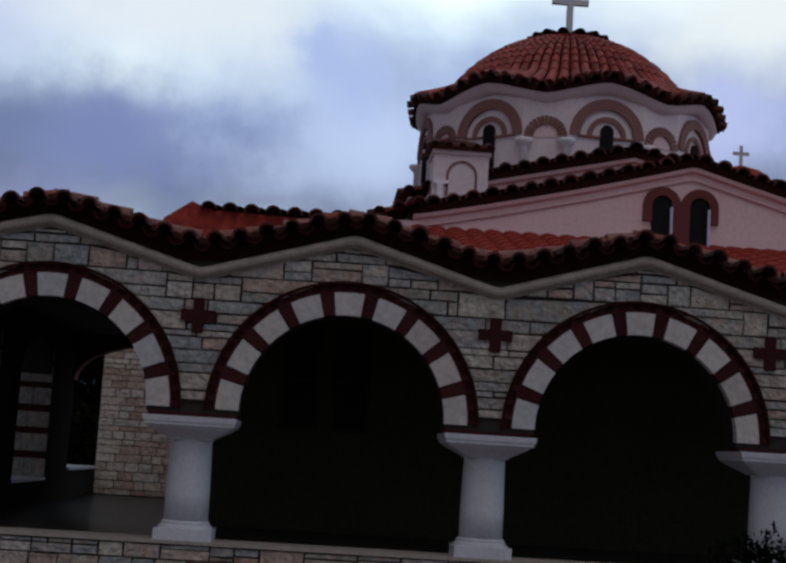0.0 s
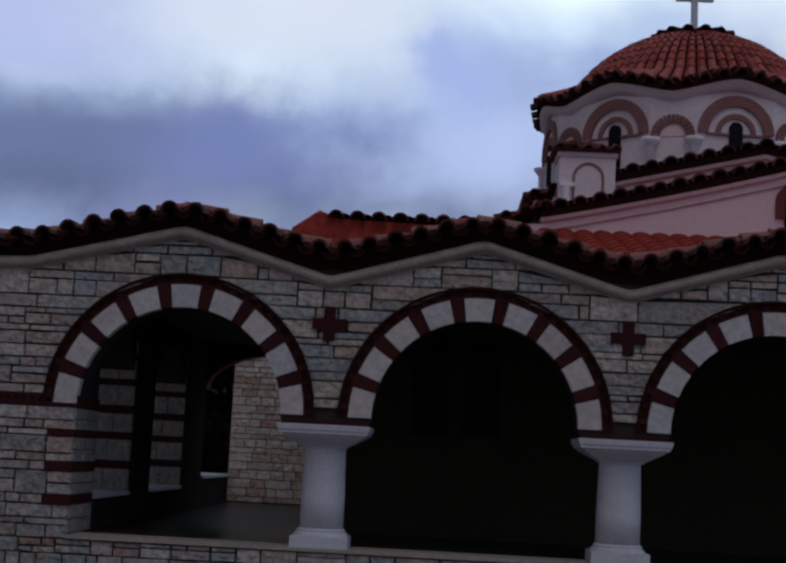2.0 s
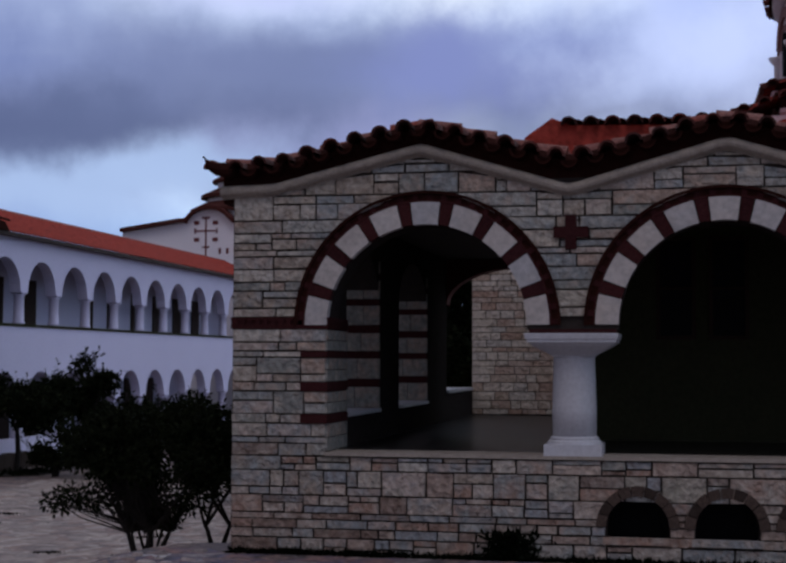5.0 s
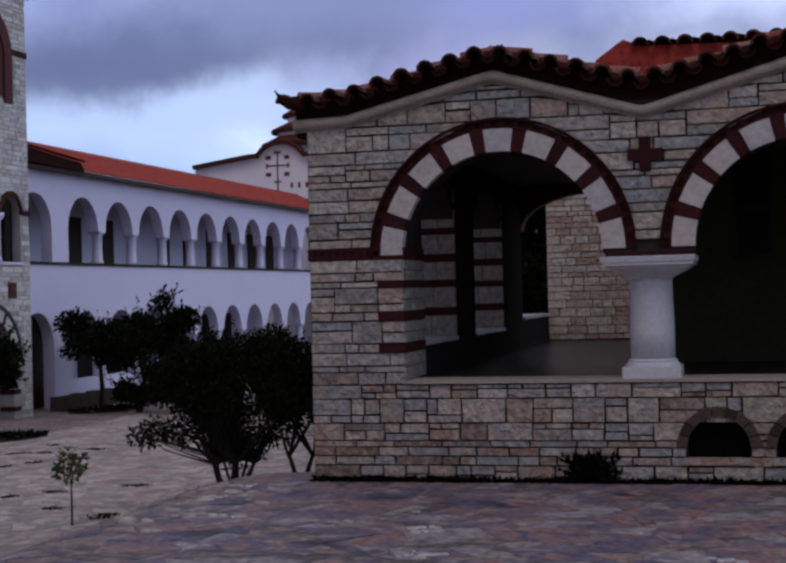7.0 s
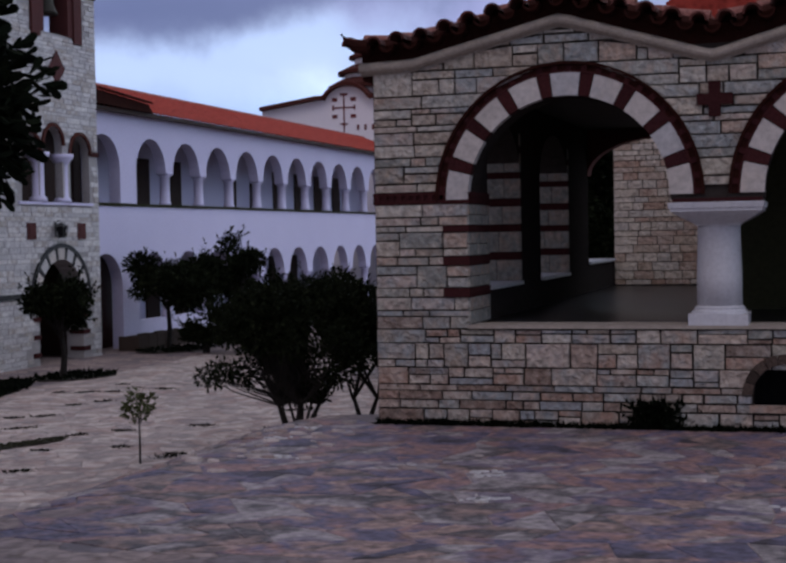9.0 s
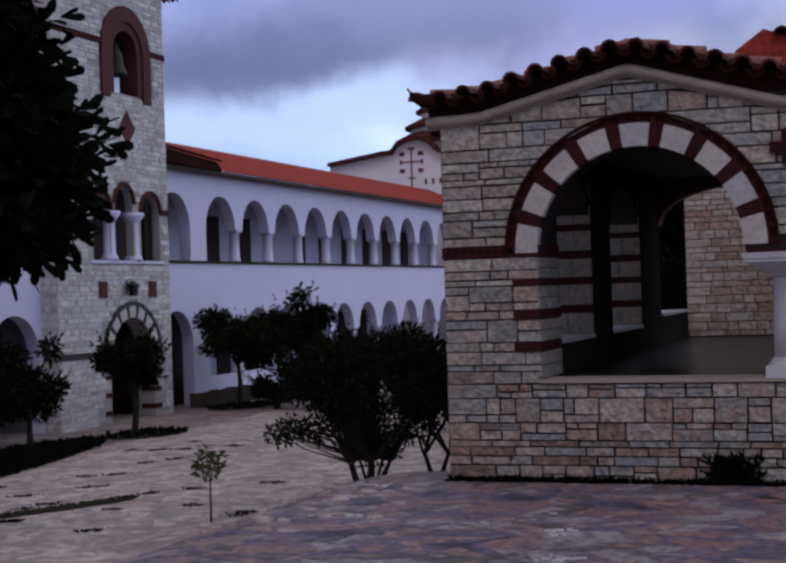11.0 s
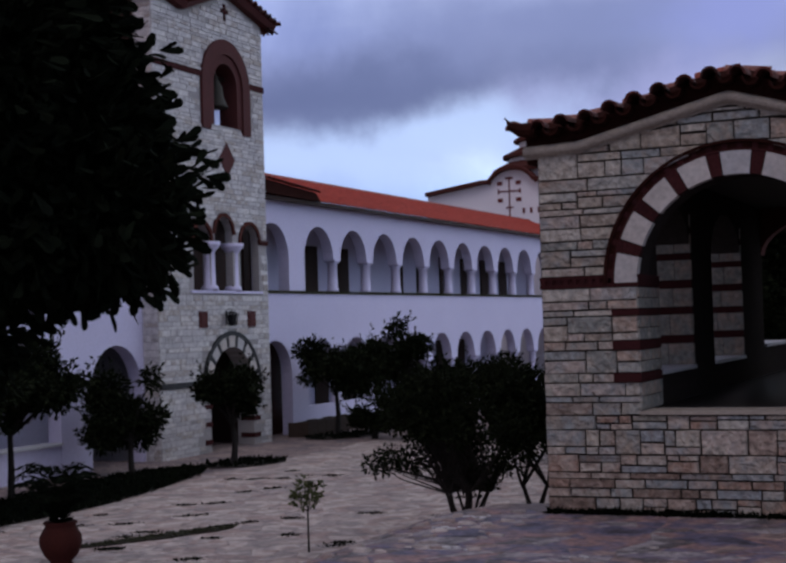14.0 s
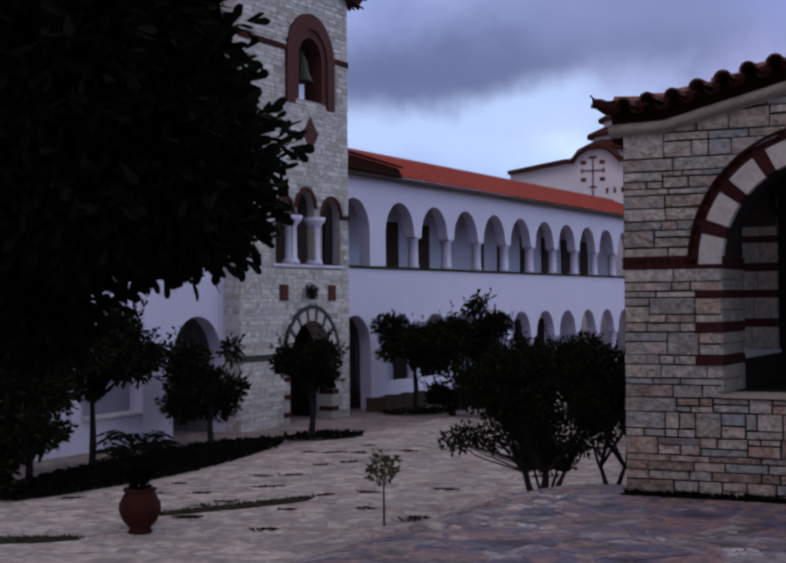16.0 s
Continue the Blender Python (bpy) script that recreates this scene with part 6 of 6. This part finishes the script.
# planting beds
def bed(name, centre, rx, ry, turn, leaves, label):
    t = thing(name, (centre[0], centre[1], -1.1), label, "planting bed", kind="stuff")
    bm = bmesh.new()
    n = 36
    c = bm.verts.new((0, 0, 0.04))
    ring = []
    for i in range(n):
        a = 2 * math.pi * i / n
        q = 1 + 0.10 * noise.noise(Vector((math.cos(a) * 2, math.sin(a) * 2, centre[0])))
        x, y = rx * q * math.cos(a), ry * q * math.sin(a)
        ring.append((x * math.cos(turn) - y * math.sin(turn), x * math.sin(turn) + y * math.cos(turn)))
    lo = [bm.verts.new((x, y, -0.05)) for x, y in ring]
    hi = [bm.verts.new((x * 0.95, y * 0.95, 0.025)) for x, y in ring]
    for i in range(n):
        j = (i + 1) % n
        bm.faces.new((lo[i], lo[j], hi[j], hi[i]))
        bm.faces.new((hi[i], hi[j], c))
    part("soil", bm, "soil", t)
    bm = bmesh.new()
    places = []
    for _ in range(leaves):
        i = random.randrange(n)
        q = math.sqrt(random.random()) * 1.02
        j = (i + 1) % n
        w = random.random()
        x, y = (ring[i][0] * w + ring[j][0] * (1 - w)) * q, (ring[i][1] * w + ring[j][1] * (1 - w)) * q
        places.append((Vector((x, y, 0.02)), Vector((random.gauss(0, 0.4), random.gauss(0, 0.4), 1))))
    leaf_quads(bm, places, 0.05 if name == "grass_strip" else 0.12, 0.5, 2.2)
    part("ground_cover", bm, "grass" if name == "grass_strip" else "leaf_dark", t)


bed("planting_bed", (-15.4, 7.4), 5.0, 1.15, radians(97), 7000, "dark ground cover in a long planting bed")
bed("planting_bed", (-15.3, 13.6), 1.1, 0.75, radians(70), 500, "dark round bed under an orange tree")
bed("planting_bed", (-16.4, 21.1), 1.4, 0.8, radians(80), 500, "dark round bed under an orange tree")
bed("grass_strip", (-10.9, 3.2), 1.35, 0.19, radians(62), 1500, "thin strip of grass between paving stones")
bed("grass_strip", (-11.9, -0.6), 0.9, 0.2, radians(35), 900, "thin strip of grass between paving stones")

# low planter at the foot of the white wing
planter = thing("planter", (0, 0, -1.1), "low brown stone planter along the white wall", "planter")
bm = bmesh.new()
box(bm, -17.86, -17.34, 20.74, 24.46, -0.02, 0.34)
part("core", bm, "mortar", planter)
for k in range(7):
    for x0, x1 in ((-17.92, -17.84), (-17.36, -17.28)):
        bm = bmesh.new()
        box(bm, x0, x1, 20.72 + 0.53 * k, 21.22 + 0.53 * k, -0.02, 0.40 + random.uniform(-0.02, 0.02))
        part("stone", bm, "vent_stone", planter)
bm = bmesh.new()
box(bm, -17.92, -17.28, 20.64, 20.715, -0.02, 0.41)
part("end_stone", bm, "vent_stone", planter)

# moss and weeds in the joints of the courtyard
random.seed(31)
bm = bmesh.new()
places = []
for _ in range(40):
    cx, cy = random.uniform(-14.0, -7.0), random.uniform(1.5, 15.0)
    turn, ln = random.uniform(0.15, 0.9), random.uniform(0.07, 0.20)
    for _ in range(int(1300 * ln)):
        q = random.gauss(0, ln * 0.55)
        x, y = cx + q * math.cos(turn) + random.gauss(0, 0.05), cy + q * math.sin(turn) + random.gauss(0, 0.06)
        places.append((Vector((x, y, ground_z(x, y) - 0.01)), Vector((random.gauss(0, 0.8), random.gauss(0, 0.8), 0.6))))
leaf_quads(bm, places, 0.05, 0.4, 1.5)
tagged(new("moss", to_mesh("moss", bm, "leaf_dark")), "dark moss and weeds between courtyard stones", "moss", kind="stuff")

# weeds along the foot of the porch
bm = bmesh.new()
places = [(Vector((random.uniform(-3.7, 4.5), -0.06 - abs(random.gauss(0, 0.05)), -0.11)), Vector((random.gauss(0, 0.8), -0.4, 0.7))) for _ in range(4600)]
places += [(Vector((-0.62 + random.gauss(0, 0.14), -0.12 + random.gauss(0, 0.05), -0.08 + 0.25 * random.random())), Vector((random.gauss(0, 0.6), -0.4, 0.8))) for _ in range(700)]
leaf_quads(bm, places, 0.09, 0.3, 3.0)
tagged(new("weeds", to_mesh("weeds", bm, "leaf_dark")), "dark weeds along the porch foot", "weeds", kind="stuff")

# pale broken stones along the terrace edge
random.seed(12)
bm = bmesh.new()
for _ in range(52):
    y = random.uniform(-3.6, 0.4)
    x = -4.55 - 0.10 * max(0.0, -y - 2.5) + random.gauss(0, 0.35) if random.random() < 0.75 else random.uniform(-4.5, 1.0)
    if x > -3.9:
        y = random.uniform(-3.8, -1.2)
    q = random.uniform(0.02, 0.075)
    n = 7
    low, top = [], []
    for i in range(n):
        a = 2 * math.pi * i / n
        e = q * random.uniform(0.7, 1.3)
        dx, dy = 1.5 * e * math.cos(a), e * math.sin(a)
        z = ground_z(x + dx, y + dy)
        low.append(bm.verts.new((x + dx, y + dy, z - 0.02)))
        top.append(bm.verts.new((x + dx * 0.75, y + dy * 0.75, z + 0.012 + q * random.uniform(0.1, 0.3))))
    bm.faces.new(top)
    for i in range(n):
        bm.faces.new((low[i], low[(i + 1) % n], top[(i + 1) % n], top[i]))
tagged(new("broken_stones", to_mesh("broken_stones", bm, "court_rest")), "small pale broken stones along the terrace edge", "stones", kind="stuff")

# pale flakes of worn stone on the terrace
bm = bmesh.new()
for cx, cy in ((-2.59, -2.88), (-1.72, -3.12), (-1.66, -3.3), (-1.45, -4.28), (-1.55, -4.35), (0.85, -4.3), (-3.9, -2.6), (-4.4, -1.4), (-4.3, -0.6)):
    for _ in range(9):
        x, y, q = cx + random.gauss(0, 0.08), cy + random.gauss(0, 0.06), random.uniform(0.012, 0.042)
        n, z = 6, -0.094
        rim = [(x + q * 1.6 * random.uniform(0.6, 1.2) * math.cos(2 * math.pi * i / n), y + q * random.uniform(0.6, 1.2) * math.sin(2 * math.pi * i / n)) for i in range(n)]
        low = [bm.verts.new((a, b, ground_z(a, b) - 0.01)) for a, b in rim]
        top = [bm.verts.new((x + (a - x) * 0.8, y + (b - y) * 0.8, ground_z(a, b) + 0.016)) for a, b in rim]
        bm.faces.new(top)
        for i in range(n):
            bm.faces.new((low[i], low[(i + 1) % n], top[(i + 1) % n], top[i]))
tagged(new("stone_flakes", to_mesh("stone_flakes", bm, "ashlar")), "pale flakes of worn stone on the terrace paving", "stones", kind="stuff")

# terracotta pot with a cycad
pot = thing("plant_pot", (-10.76, 0.63, -1.1), "round terracotta pot holding a dark cycad", "plant pot")
bm = bmesh.new()
lathe(bm, [(0.15, 0.0), (0.17, 0.03), (0.14, 0.08), (0.23, 0.18), (0.285, 0.32), (0.28, 0.42), (0.22, 0.53), (0.20, 0.56), (0.23, 0.60), (0.22, 0.62), (0.18, 0.60)], (0, 0, 0), 28)
part("pot", bm, "terracotta", pot, "glazed round terracotta pot", True)
bm = bmesh.new()
for i in range(60):
    a = random.uniform(0, 6.28)
    ln, rise = random.uniform(0.35, 0.7), random.uniform(0.35, 0.85)
    pts = [Vector((0, 0, 0.6)) + Vector((math.cos(a) * ln * q, math.sin(a) * ln * q, rise * math.sin(q * 2.0))) for q in (0, 0.35, 0.7, 1.0)]
    for p, q in zip(pts, pts[1:]):
        for s in range(4):
            at = p.lerp(q, s / 4)
            d = (q - p).normalized()
            side = d.cross(Vector((0, 0, 1))).normalized()
            leaf_quads(bm, [(at, (d * 0.6 + side)), (at, (d * 0.6 - side))], 0.16, 0.05, 5.0)
part("cycad", bm, "leaf_dark", pot, "dark spiky cycad fronds")

# ---- flagstones ----
def flagstones(x0, x1, y0, y1, own, mat, sx=0.36, sy=0.36, jolt=0.11):
    """Irregular flags on a shaken lattice; the first ones are parts of their own, the rest is joined."""
    nx, ny = int((x1 - x0) / sx), int((y1 - y0) / sy)
    pts = {}
    for i in range(nx + 1):
        for j in range(ny + 1):
            pts[i, j] = (x0 + (i + 0.5 * (j % 2)) * sx + random.uniform(-jolt, jolt), y0 + j * sy + random.uniform(-jolt, jolt))
    rest, count = bmesh.new(), 0
    for j in range(ny):
        for i in range(nx):
            poly = [pts[i, j], pts[i + 1, j], pts[i + 1, j + 1], pts[i, j + 1]]
            k = random.random()
            polys = [poly]
            if k < 0.2:
                polys = [poly[:3], [poly[0], poly[2], poly[3]]]
            elif k < 0.4:
                q = random.uniform(0.35, 0.65)
                a = tuple(poly[0][c] * (1 - q) + poly[1][c] * q for c in (0, 1))
                b = tuple(poly[3][c] * (1 - q) + poly[2][c] * q for c in (0, 1))
                polys = [[poly[0], a, b, poly[3]], [a, poly[1], poly[2], b]]
            for p in polys:
                mx, my = sum(c[0] for c in p) / len(p), sum(c[1] for c in p) / len(p)
                if my > -0.12 and mx > -3.9 or any(c[0] > -3.9 and c[1] > -0.08 for c in p):
                    continue
                lift = random.uniform(0.002, 0.009)
                mine = count < own
                bm = bmesh.new() if mine else rest
                low, mid, top = [], [], []
                for x, y in p:
                    dx, dy = mx - x, my - y
                    ln = max(0.05, math.hypot(dx, dy))
                    xa, ya = x + dx / ln * 0.006, y + dy / ln * 0.006
                    xb, yb = x + dx / ln * 0.016, y + dy / ln * 0.016
                    z = ground_z(xa, ya)
                    low.append(bm.verts.new((xa, ya, z - 0.03)))
                    mid.append(bm.verts.new((xa, ya, z + lift - 0.006)))
                    top.append(bm.verts.new((xb, yb, z + lift)))
                n = len(p)
                for a, b in ((low, mid), (mid, top)):
                    for q in range(n):
                        bm.faces.new((a[q], a[(q + 1) % n], b[(q + 1) % n], b[q]))
                bm.faces.new(top)
                if mine:
                    part("flagstone", bm, mat, ground)
                    count += 1
    tagged(part("paving", rest, mat + "_rest", ground), kind="stuff")


random.seed(8)
flagstones(-5.4, 3.6, -6.5, 0.3, 200, "flag", 0.50, 0.42, 0.15)
flagstones(-15.0, -5.2, -4.0, 20.0, 100, "court")

# ---- stones of the porch front ----
near = [s for s in stones if s[0][0] < 1.2]
near.sort(key=lambda s: s[0][0])
random.seed(3)
upper_rest, lower_rest = bmesh.new(), bmesh.new()
for i, s in enumerate(near + [s for s in stones if s[0][0] >= 1.2]):
    low = s[2][1] < 0.5 + random.uniform(0.0, 0.75)
    if i < 300:
        bm = bmesh.new()
        stone_piece(bm, *s, 0.0, random.uniform(0.022, 0.042))
        part("stone", bm, "stone_low" if low else "stone", front)
    else:
        stone_piece(lower_rest if low else upper_rest, *s, 0.0, random.uniform(0.022, 0.042))
tagged(part("lower_stonework", lower_rest, "stone_low_rest", front), kind="stuff")
tagged(part("stonework", upper_rest, "stone_rest", front), kind="stuff")
